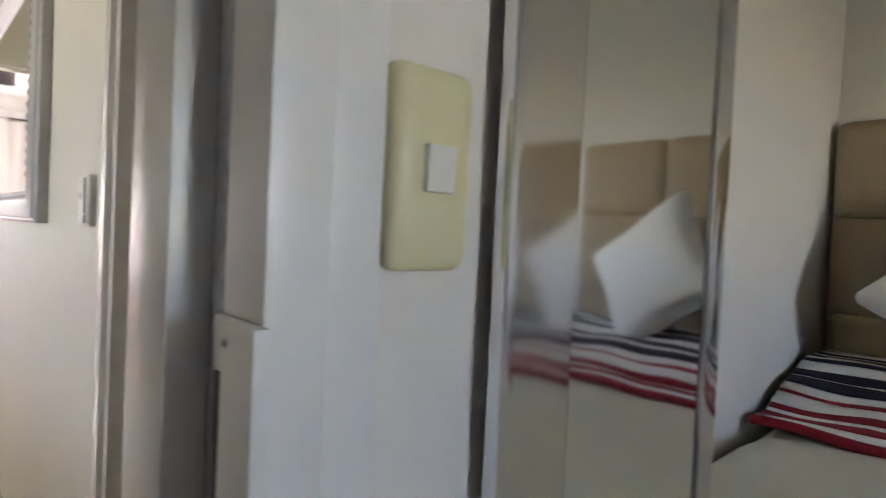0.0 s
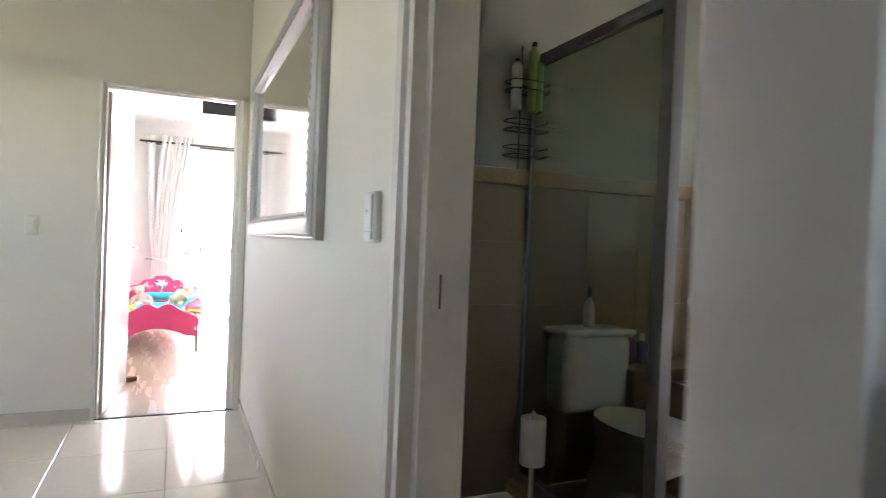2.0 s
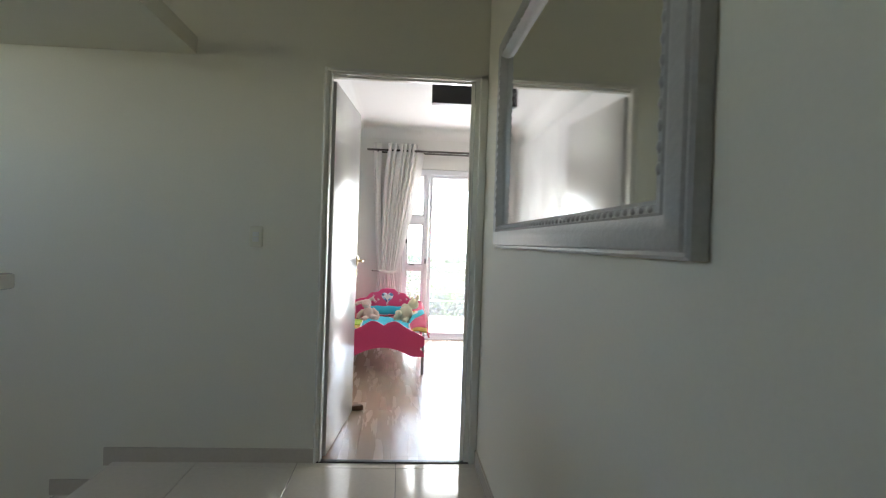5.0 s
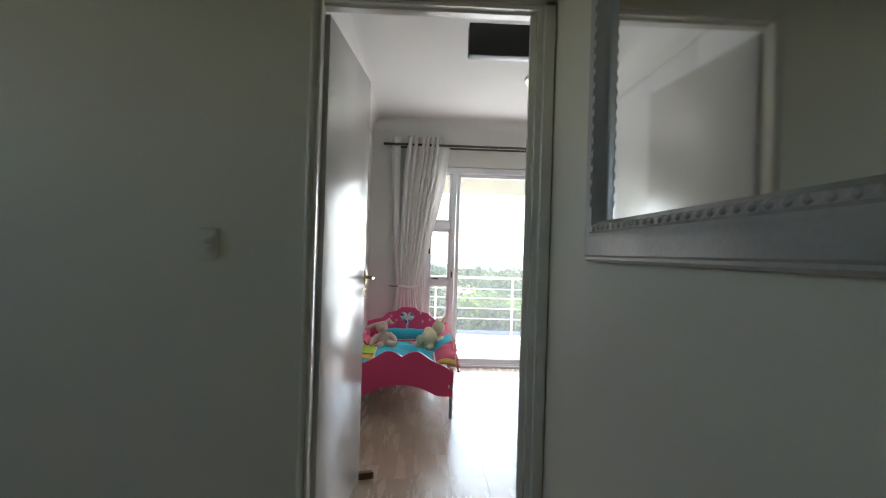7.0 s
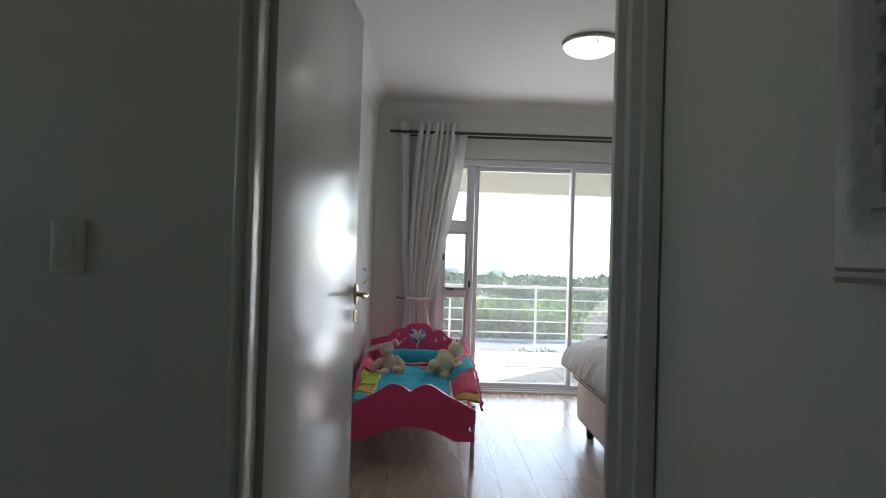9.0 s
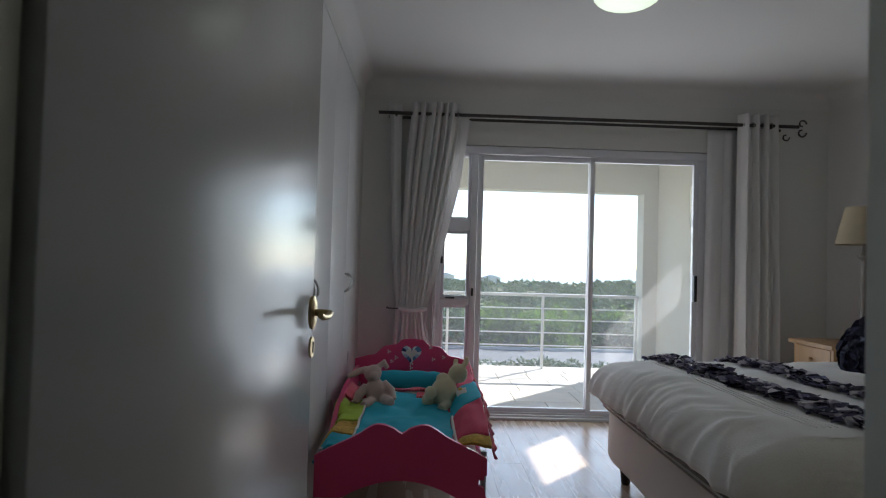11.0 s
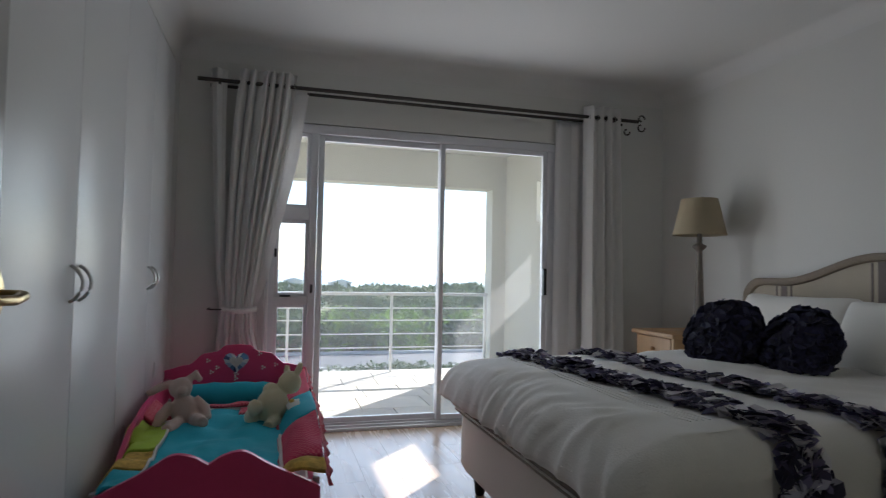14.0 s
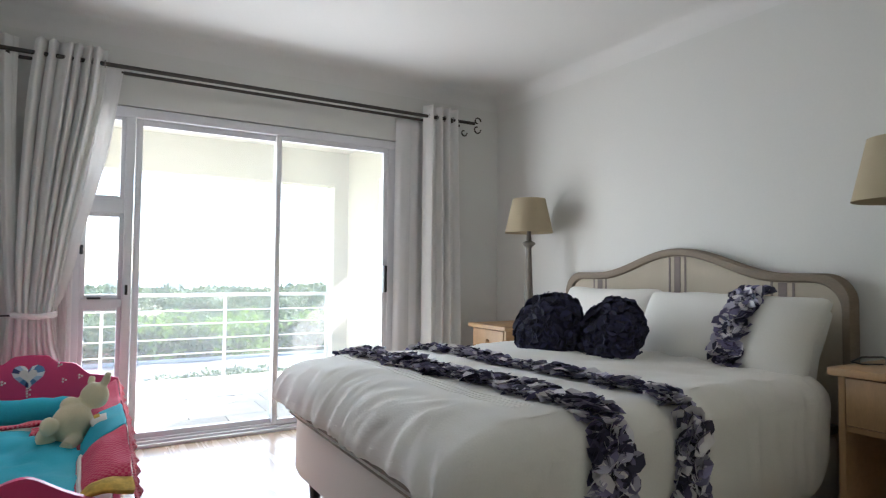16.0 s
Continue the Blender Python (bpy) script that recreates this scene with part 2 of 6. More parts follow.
# wall between hall and small bedroom, with its doorway
structure("wall_guest_north", boxes((0.336, 0.80, -0.26, -0.13, 0, H_HALL), (0.64, 0.80, -0.13, 0.13, 0, H_HALL), (0.80, 3.15, 0.03, 0.13, 0, H_HALL), (-0.56, 0.336, -0.26, -0.13, 2.07, H_HALL), (-2.4, -0.56, -0.26, -0.13, 0, H_HALL)), PAINT2, "warm white plaster wall with a light switch", "wall")
structure("wall_hall_west", boxes((-1.54, -1.42, -0.13, 1.3, -0.2, H_HALL)), PAINT, "white plaster wall beside the stairs", "wall")
structure("wall_stair_south", boxes((-4.6, -1.42, 1.18, 1.3, -2.8, H_HALL)), PAINT, "white plaster wall of the stairwell", "wall")
structure("wall_stair_west", boxes((-4.72, -4.6, 1.18, 4.02, -2.8, 1.6), (-4.72, -4.6, 1.18, 1.9, 1.6, H_HALL), (-4.72, -4.6, 3.3, 4.02, 1.6, H_HALL), (-4.72, -4.6, 1.9, 3.3, 2.5, H_HALL)), PAINT, "white plaster wall with an added, unseen stair window", "wall")
structure("ceiling_hall", boxes((-4.72, 0.64, -0.13, YS, H_HALL, H_HALL + 0.1)), CEIL, "white hall ceiling", "ceiling")

OFF = Vector((0, 0, 0))
# main bedroom walls
structure("wall_bedroom_north", boxes((-1.2, 0.083, YN, YN + 0.22, -0.2, 2.75), (0.083, 2.175, YN, YN + 0.22, 2.085, 2.75), (2.175, 3.3, YN, YN + 0.22, -0.2, 2.75)), PAINT, "white wall around the sliding door", "wall")
structure("wall_bedroom_east", boxes((XE, XE + 0.2, YB, YN, -0.2, 2.75)), PAINT, "white wall behind the bed", "wall")
structure("wall_bedroom_west", boxes((-1.25, -1.13, YB, YN, -0.2, 2.75)), PAINT, "plain wall behind the wardrobe", "wall")


def coved_ceiling(x0, x1, y0, y1, h, r=0.13, n=8):
    """A flat ceiling that rounds into its walls."""
    bm = bmesh.new()
    rings = []
    for i in range(n + 1):
        a = math.pi / 2 * i / n
        d, z = r * (1 - math.cos(a)), h - r + r * math.sin(a)
        rings.append([bm.verts.new(p) for p in ((x0 + d, y0 + d, z), (x1 - d, y0 + d, z), (x1 - d, y1 - d, z), (x0 + d, y1 - d, z))])
    for a, b in zip(rings, rings[1:]):
        for i in range(4):
            bm.faces.new((a[i], a[(i + 1) % 4], b[(i + 1) % 4], b[i]))
    bm.faces.new(rings[-1])
    top = [bm.verts.new(p) for p in ((x0, y0, h + 0.08), (x1, y0, h + 0.08), (x1, y1, h + 0.08), (x0, y1, h + 0.08))]
    bm.faces.new(top)
    for i in range(4):
        bm.faces.new((rings[0][i], rings[0][(i + 1) % 4], top[(i + 1) % 4], top[i]))
    return bm


structure("wall_over_wardrobe", boxes((-1.13, XW, YB, YN, 2.36, 2.75), (-1.13, XW, 7.72, YN, -0.2, 2.36), (-1.13, XW, YB, 4.15, -0.2, 2.36)), PAINT, "white bulkhead over the wardrobe", "wall")
structure("ceiling_bedroom", coved_ceiling(XW, XE, YB, YN, H_BED), CEIL, "white ceiling with rounded edges", "ceiling")

# floors
OFF = Vector((0, -0.08, 0))
structure("floor_hall", boxes((-1.40, 0.50, -0.13, YS, -0.2, -0.006), (-0.56, 0.3, -0.26, -0.13, -0.2, -0.006)), GROUT, "grey joints between the hall's floor tiles", "floor")
OFF = Vector((0, 0, 0))
structure("floor_bedroom", boxes((-1.2, 3.2, YB - 0.09, YN + 0.02, -0.2, -0.003)), mat("laminate_core", (0.36, 0.26, 0.18), 0.6, var=0.05), "brown core between the laminate planks", "floor")
OFF = Vector((0, -0.08, 0))
structure("floor_guest", boxes((-2.4, 2.52, -3.6, 0.03, -0.2, 0.0)), mat("guest_grey_carpet", (0.33, 0.31, 0.29), 0.95, var=0.15, scale=30, bump=0.6, fine=200), "grey carpet", "floor")

# skirtings
structure("baseboard_hall", boxes((-1.445, -0.374, YS - 0.011, YS, -0.02, 0.073), (0.489, 0.5, 0.88, YS - 0.012, 0, 0.073)), SKIRT, "low beige tile skirting", "skirting")
OFF = Vector((0, 0, 0))
structure("baseboard_bedroom", boxes((0.52, XE, YB, YB + 0.014, 0, 0.09), (XE - 0.014, XE, YB + 0.014, YN, 0, 0.09), (2.18, XE - 0.014, YN - 0.014, YN, 0, 0.09)), WHITESKIRT, "white painted skirting board", "skirting")

OFF = Vector((0, -0.08, 0))
# stairs down beside the hall
for i in range(9):
    z = -0.175 * (i + 1)
    x = -1.40 - 0.285 * i
    st = tagged(part("stair_step", boxes((x - 0.285 - 0.02, x, 1.3, YS, z - 0.3, z - 0.012), (x - 0.285, x + 0.0, 1.3, YS, z - 0.012, z), bevel=0.003), TILE), "cream tiled step of the stair going down", "stair step", "steps of the stair", "structure")
    sk = part("baseboard", boxes((x - 0.31, x - 0.045 if i else x - 0.046, YS - 0.011, YS, z, z + 0.08)), SKIRT)
    tagged(sk, "beige tile skirting stepping down with the stair", "skirting", kind="structure")
# the dropped slab over the stair, and the half wall along the landing
structure("ceiling_stair_slab", boxes((-2.0, -1.035, 1.3, YS, 2.13, 2.22)), HALLPAINT, "dropped white plaster slab above the stair", "ceiling")
structure("wall_landing_low", boxes((-1.40, -1.225, 1.3, 2.63, 0.0, 1.0)), HALLPAINT, "low plastered wall beside the stair", "half wall")
structure("trim_landing_cap", boxes((-1.44, -1.158, 1.26, 2.68, 1.0, 1.05), bevel=0.012), FRAMEPAINT, "cream painted cap on the low wall", "wall cap")
structure("floor_downstairs", boxes((-4.6, -1.4, 1.3, YS, -2.9, -2.8)), TILE, "tiled floor at the foot of the stair", "floor")


def door_frame(name, axis, a0, a1, f0, f1, h, label, hinged=False):
    """A pressed-steel door frame: stepped jambs and head round an opening along axis, between faces f0 and f1."""
    bm = bmesh.new()
    prof = [(0.0, f0 - 0.014), (0.0, f1 + 0.006), (0.062, f1 + 0.006), (0.062, f1 - 0.04), (0.080, f1 - 0.042), (0.080, f0 + 0.035), (0.062, f0 + 0.03), (0.062, f0 - 0.001), (0.040, f0 - 0.003), (0.035, f0 - 0.014)]
    beads = [(c + r * math.cos(math.pi * k / 7), f0 - d - r * math.sin(math.pi * k / 7)) for c, r, d in ((0.032, 0.007, 0.004), (0.009, 0.009, 0.010)) for k in range(8)]
    hinge_prof = [(0.0, f1 + 0.006), (0.014, f1 + 0.006), (0.014, f1 - 0.036), (0.039, f1 - 0.036)] + beads

    def jamb(base, sgn, rows):
        pts = [((base + sgn * u, w) if axis == "x" else (w, base + sgn * u)) for u, w in rows]
        prism(bm, pts, "z", 0.0, h)
    jamb(a0, 1, hinge_prof if hinged else prof), jamb(a1, -1, prof)
    other = "x" if axis == "x" else "y"
    pts = [(w, h - 0.47 * u) for u, w in prof]
    prism(bm, pts, other, a0 - 0.0, a1 + 0.0)
    return structure(name, bm, FRAMEPAINT, label, "door frame")


door_frame("door_frame_bedroom", "x", -0.374, 0.494, YS, YS + WT, 2.096, "cream enamelled steel door frame", True)
door_frame("door_frame_bathroom", "y", 0.02, 0.875, 0.50, 0.64, 2.09, "cream enamelled bathroom door frame")
# frame of the small bedroom's doorway, with a rough rebate and the lock's keep
structure("door_frame_guest", boxes((0.299, 0.336, -0.274, -0.226, 0, 2.07), (0.312, 0.336, -0.226, -0.192, 0, 2.07), (0.281, 0.336, -0.192, -0.118, 0, 2.07), (0.336, 0.372, -0.268, -0.26, 0, 2.1), (0.336, 0.372, -0.13, -0.118, 0, 2.1), (-0.56, -0.515, -0.272, -0.118, 0, 2.07), bevel=0.004), GLOSSPAINT, "white enamelled steel door frame", "door frame")
structure("trim_rebate", boxes((0.306, 0.3115, -0.225, -0.193, 0, 2.07)), MOTTLED, "rough grey unpainted rebate of the frame", "trim")

OFF = Vector((0, 0, 0))
# sliding door unit in the window wall
SL = tagged(thing("window_1", (1.06, YN + 0.05, 0), "white aluminium sliding door with a narrow sidelight", "sliding door"), kind="structure")
Y0, Y1 = YN + 0.005, YN + 0.085
part("outer_frame", boxes((0.085, 2.17, Y0, Y1, 2.02, 2.08), (0.085, 2.17, Y0, Y1, 0.0, 0.035), (2.105, 2.17, Y0, Y1, 0.035, 2.02), (0.085, 0.127, Y0, Y1, 0.035, 2.02), (0.345, 0.395, Y0, Y1, 0.035, 2.02), bevel=0.006), ALU, SL)
part("track", boxes((0.395, 2.105, Y0 - 0.03, Y0, 0.0, 0.02), (0.395, 2.105, Y0 + 0.02, Y0 + 0.03, 0.035, 0.05), bevel=0.003), ALU, SL)


def sash(name, x0, x1, z0, z1, y, w, d=0.032):
    s = part(name, boxes((x0, x0 + w, y, y + d, z0, z1), (x1 - w, x1, y, y + d, z0, z1), (x0 + w, x1 - w, y, y + d, z1 - w, z1), (x0 + w, x1 - w, y, y + d, z0, z0 + w), bevel=0.004), ALU, SL)
    g = part("pane", boxes((x0 + w - 0.004, x1 - w + 0.004, y + d / 2 - 0.003, y + d / 2 + 0.003, z0 + w - 0.004, z1 - w + 0.004)), GLASS, s)
    g.visible_shadow = False
    return s


sash("fixed_sash", 0.40, 1.30, 0.04, 2.02, Y0 + 0.042, 0.04)
slider = sash("sliding_sash", 1.262, 2.105, 0.04, 2.02, Y0 + 0.006, 0.036)
part("handle", boxes((2.068, 2.094, Y0 - 0.03, Y0 + 0.006, 0.93, 1.13), bevel=0.006), BLACK, slider, "black plastic pull handle")
sash("sidelight_top", 0.127, 0.345, 1.505, 2.02, Y0 + 0.02, 0.025)
sash("sidelight_casement", 0.127, 0.345, 0.905, 1.425, Y0 + 0.02, 0.025)
sash("sidelight_bottom", 0.127, 0.345, 0.035, 0.858, Y0 + 0.02, 0.025)
part("transom", boxes((0.127, 0.345, Y0, Y1, 1.425, 1.505), (0.127, 0.345, Y0, Y1, 0.858, 0.905), bevel=0.004), ALU, SL)
part("catch", boxes((0.36, 0.375, Y0 - 0.025, Y0, 0.93, 0.99), (0.165, 0.235, Y0 - 0.012, Y0 + 0.02, 0.905, 0.918), (0.122, 0.140, Y0 - 0.03, Y0 + 0.02, 1.17, 1.225), (0.17, 0.185, Y0 - 0.01, Y0 + 0.02, 1.498, 1.512), bevel=0.003), BLACK, SL, "small black window catch")

# balcony
structure("floor_balcony", boxes((-3.2, 3.0, YN + 0.09, 10.5, -0.3, -0.042)), mat("pale_mortar", (0.42, 0.38, 0.33), 0.9, var=0.15, scale=20), "mortar joints of the balcony floor", "floor")
structure("wall_balcony_east", boxes((2.73, 2.86, YN + 0.22, 10.3, -0.3, 1.62), (2.73, 2.86, YN + 0.22, 8.51, 1.62, 2.05), (2.73, 2.86, 9.45, 10.3, 1.62, 2.05), (2.73, 2.86, YN + 0.22, 10.3, 2.05, 2.45), (2.56, 2.86, 10.3, 10.52, -0.3, 2.45)), OUTWALL, "cream plastered side wall and pillar of the balcony", "wall")
structure("wall_balcony_west", boxes((-3.2, -3.05, YN + 0.22, 10.52, -0.3, 2.45)), OUTWALL, "cream plastered side wall of the balcony", "wall")
structure("beam_balcony", boxes((-3.2, 2.56, 10.3, 10.52, 2.06, 2.45)), OUTWALL, "cream plastered beam across the balcony", "beam")
structure("ceiling_balcony", boxes((-3.2, 2.9, YN + 0.22, 10.6, 2.45, 2.6)), OUTWALL, "plastered balcony ceiling", "ceiling")
structure("wall_outside", boxes((-4.8, -1.2, YN, YN + 0.22, -2.8, 3.3), (3.3, 4.2, YN, YN + 0.22, -2.8, 3.3)), OUTWALL, "outer wall of the house", "wall")
structure("roof", boxes((-4.9, 4.2, -3.8, YN + 0.25, 3.2, 3.35)), mat("grey_roof", (0.2, 0.19, 0.18), 0.8), "flat grey roof slab", "roof")

OFF = Vector((0, -0.08, 0))
# bathroom shell
BTILE = mat("beige_bathroom_tile", (0.235, 0.195, 0.125), 0.36, var=0.06, scale=10, bump=0.05, per_object=0.02)
# the room's dimness is put into this wall colour, darker than the paint
BPAINT = mat("shaded_bathroom_paint", (0.36, 0.37, 0.315), 0.6, var=0.02)
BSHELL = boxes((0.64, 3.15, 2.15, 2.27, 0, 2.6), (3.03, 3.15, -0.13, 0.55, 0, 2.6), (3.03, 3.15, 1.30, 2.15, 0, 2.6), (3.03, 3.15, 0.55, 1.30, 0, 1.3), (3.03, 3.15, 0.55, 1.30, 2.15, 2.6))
structure("wall_bathroom", BSHELL, BPAINT, "pale bathroom wall above the tiles, paint darkened for dim light", "wall")
structure("ceiling_bathroom", boxes((0.64, 3.15, 0.03, 2.15, 2.6, 2.7)), CEIL, "white bathroom ceiling", "ceiling")
structure("floor_bathroom", boxes((0.50, 3.03, 0.03, 2.15, -0.2, -0.002)), mat("brown_floor_tile", (0.22, 0.17, 0.11), 0.3, var=0.12, scale=8), "brown tiled bathroom floor", "floor")

# small bedroom shell
structure("wall_guest_east", boxes((2.40, 2.52, -3.6, 0.03, 0, 2.65)), PAINT2, "warm white wall behind the headboard", "wall")
structure("wall_guest_west", boxes((-2.5, -2.4, -3.6, -0.13, 0, 2.65)), PAINT2, "warm white wall", "wall")
structure("wall_guest_south", boxes((-2.4, 0.42, -3.7, -3.6, 0, 2.65), (1.08, 2.52, -3.7, -3.6, 0, 2.65), (0.42, 1.08, -3.7, -3.6, 0, 1.2), (0.42, 1.08, -3.7, -3.6, 2.0, 2.65)), PAINT2, "warm white wall with an added, unseen window", "wall")
structure("ceiling_guest", boxes((-2.4, 2.52, -3.6, 0.03, H_GUEST, H_GUEST + 0.1)), CEIL, "white ceiling", "ceiling")

OFF = Vector((0, 0, 0))
# ---- main bedroom: materials of the things ----
LINEN = mat("white_cotton", (0.76, 0.74, 0.70), 0.85, var=0.03, scale=6, bump=0.25, fine=160, sheen=0.2)
SKIRTING_CLOTH = mat("cream_bed_base_cloth", (0.66, 0.62, 0.57), 0.9, var=0.04, scale=10, bump=0.3, fine=220)
MESHBAND = mat("grey_mesh_band", (0.24, 0.21, 0.18), 0.9, var=0.35, scale=100, bump=0.6, fine=320)
CURTAIN = mat("white_curtain_cotton", (0.84, 0.825, 0.80), 0.9, var=0.03, scale=5, bump=0.15, fine=260, transl=0.24)
SHEER = mat("sheer_white_voile", (0.86, 0.845, 0.84), 0.9, var=0.03, scale=5, bump=0.15, fine=260, transl=0.42)
OAK = mat("pale_oiled_pine", (0.40, 0.245, 0.12), 0.45, var=0.14, scale=18, bump=0.15, fine=40, stretch=(1, 6, 1))
GREYWOOD = mat("weathered_grey_wood", (0.225, 0.175, 0.125), 0.6, var=0.2, scale=25, bump=0.35, fine=60, stretch=(1, 1, 3))
LAMPWOOD = mat("distressed_grey_lamp_wood", (0.20, 0.175, 0.15), 0.6, var=0.25, scale=30, bump=0.3, fine=70, stretch=(1, 1, 0.3))
SHADE = mat("beige_linen_shade", (0.52, 0.44, 0.30), 0.9, var=0.05, scale=30, bump=0.3, fine=250, transl=0.25)
UPHOLSTERY = mat("oatmeal_linen", (0.52, 0.46, 0.37), 0.95, var=0.05, scale=30, bump=0.35, fine=260)
STRIPE = mat("taupe_stripe", (0.24, 0.20, 0.19), 0.95, var=0.08, scale=30, bump=0.3, fine=260)
PINK = mat("pink_painted_board", (0.66, 0.060, 0.185), 0.38, var=0.04, scale=6, bump=0.08)
TURQ = mat("turquoise_cotton", (0.025, 0.40, 0.53), 0.85, var=0.08, scale=12, bump=0.3, fine=160)
LIME = mat("lime_cotton", (0.42, 0.58, 0.06), 0.85, var=0.08, scale=12, bump=0.3, fine=160)
WHITEDOT = mat("white_braid", (0.75, 0.72, 0.68), 0.85, var=0.05, scale=60, bump=0.4)
YELLOW = mat("mustard_print", (0.62, 0.40, 0.08), 0.85, var=0.35, scale=90, bump=0.3)
BUNNYFUR = mat("pink_beige_plush", (0.60, 0.44, 0.38), 0.95, var=0.08, scale=20, bump=0.8, fine=240, sheen=0.5)
CREAMFUR = mat("cream_plush", (0.72, 0.63, 0.42), 0.95, var=0.08, scale=20, bump=0.8, fine=240, sheen=0.5)
METALLEG = mat("grey_metal_tube", (0.45, 0.45, 0.47), 0.4, metal=0.5, var=0.04)
DARKPETAL = mat("navy_petal_satin", (0.018, 0.018, 0.050), 0.75, var=0.2, island=0.6, scale=20)


def petal_ramp(name, stops):
    m = mat(name, (0.5, 0.5, 0.5), 0.6, var=0.05)
    N, L = m.node_tree.nodes, m.node_tree.links
    g, cr = N.new("ShaderNodeNewGeometry"), N.new("ShaderNodeValToRGB")
    cr.color_ramp.interpolation = 'CONSTANT'
    e = cr.color_ramp.elements
    e[0].position, e[0].color = stops[0][0], (*stops[0][1], 1)
    e[1].position, e[1].color = stops[1][0], (*stops[1][1], 1)
    for p, c in stops[2:]:
        k = e.new(p)
        k.color = (*c, 1)
    L.new(g.outputs["Random Per Island"], cr.inputs[0])
    hs = [n for n in N if n.bl_idname == "ShaderNodeHueSaturation"][0]
    L.new(cr.outputs[0], hs.inputs["Color"])
    return m


PETALS = petal_ramp("navy_and_lilac_petals", [(0, (0.020, 0.019, 0.05)), (0.20, (0.06, 0.055, 0.12)), (0.38, (0.18, 0.16, 0.29)), (0.55, (0.40, 0.38, 0.49)), (0.72, (0.74, 0.72, 0.75))])


def checked(name, a, b, size):
    m = mat(name, a, 0.85, var=0.06, bump=0.3, fine=160)
    N, L = m.node_tree.nodes, m.node_tree.links
    ck, tc = N.new("ShaderNodeTexChecker"), N.new("ShaderNodeTexCoord")
    ck.inputs[1].default_value, ck.inputs[2].default_value, ck.inputs[3].default_value = (*a, 1), (*b, 1), size
    L.new(tc.outputs["Object"], ck.inputs[0])
    hs = [n for n in N if n.bl_idname == "ShaderNodeHueSaturation"][0]
    L.new(ck.outputs[0], hs.inputs["Color"])
    return m


GINGHAM = checked("red_gingham", (0.50, 0.015, 0.05), (0.62, 0.20, 0.24), 120)
PINKDOT = checked("pink_dotted_cotton", (0.56, 0.02, 0.09), (0.64, 0.11, 0.17), 105)


def petals(name, spots, material, parent, size=0.035, seed=1):
    """Small cupped cloth petals, one at each (place, normal)."""
    rnd = random.Random(seed)
    verts, faces = [], []
    for p, nrm in spots:
        p, nrm = Vector(p), Vector(nrm).normalized()
        a = nrm.cross(Vector((rnd.uniform(-1, 1), rnd.uniform(-1, 1), rnd.uniform(-1, 1)))).normalized()
        nn = (nrm + a * rnd.uniform(-0.15, 0.6)).normalized()
        a = (a - nn * a.dot(nn)).normalized()
        b = nn.cross(a)
        s = size * rnd.uniform(0.75, 1.3)
        o = len(verts)
        lift = rnd.uniform(0.2, 0.7) * s
        curl = rnd.uniform(-0.25, 0.25) * s
        for u, w, l in ((-0.9, 0, 0.0), (-0.55, 0.5, 0.6), (0.0, 0.72, 0.95), (0.6, 0.52, 1.25), (1.0, 0.0, 1.0), (0.6, -0.52, 1.25), (0.0, -0.72, 0.95), (-0.55, -0.5, 0.6), (-0.3, 0, 0.1), (0.4, 0, 0.45)):
            verts.append(tuple(p + a * (u * s) + b * (w * s) + nn * (l * lift + curl * w + 0.004)))
        for i, j in ((0, 8), (1, 8), (2, 9), (3, 9), (4, 9), (5, 9), (6, 8), (7, 8)):
            faces.append((o + i, o + (i + 1) % 8, o + j))
        faces.append((o + 2, o + 9, o + 8)), faces.append((o + 6, o + 8, o + 9))
    me = bpy.data.meshes.new(name)
    me.from_pydata(verts, [], faces)
    ob = link(name, me, material, parent, smooth=True)
    return tagged(ob, kind="stuff")


def turned(bm, m):
    bmesh.ops.transform(bm, matrix=m, verts=bm.verts)
    return bm


# ---- the bedroom door, open, with its wooden stop ----
DM = pose(-0.317, 3.89, 0, 0, 0, math.degrees(math.atan2(0.86, 0.076)))
door = tagged(thing("door_1", (-0.317, 3.89, 0.01), "open flush white enamelled bedroom door with lever handle", "door"), kind="structure")
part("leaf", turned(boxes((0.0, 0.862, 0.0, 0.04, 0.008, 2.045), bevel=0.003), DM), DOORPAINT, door)


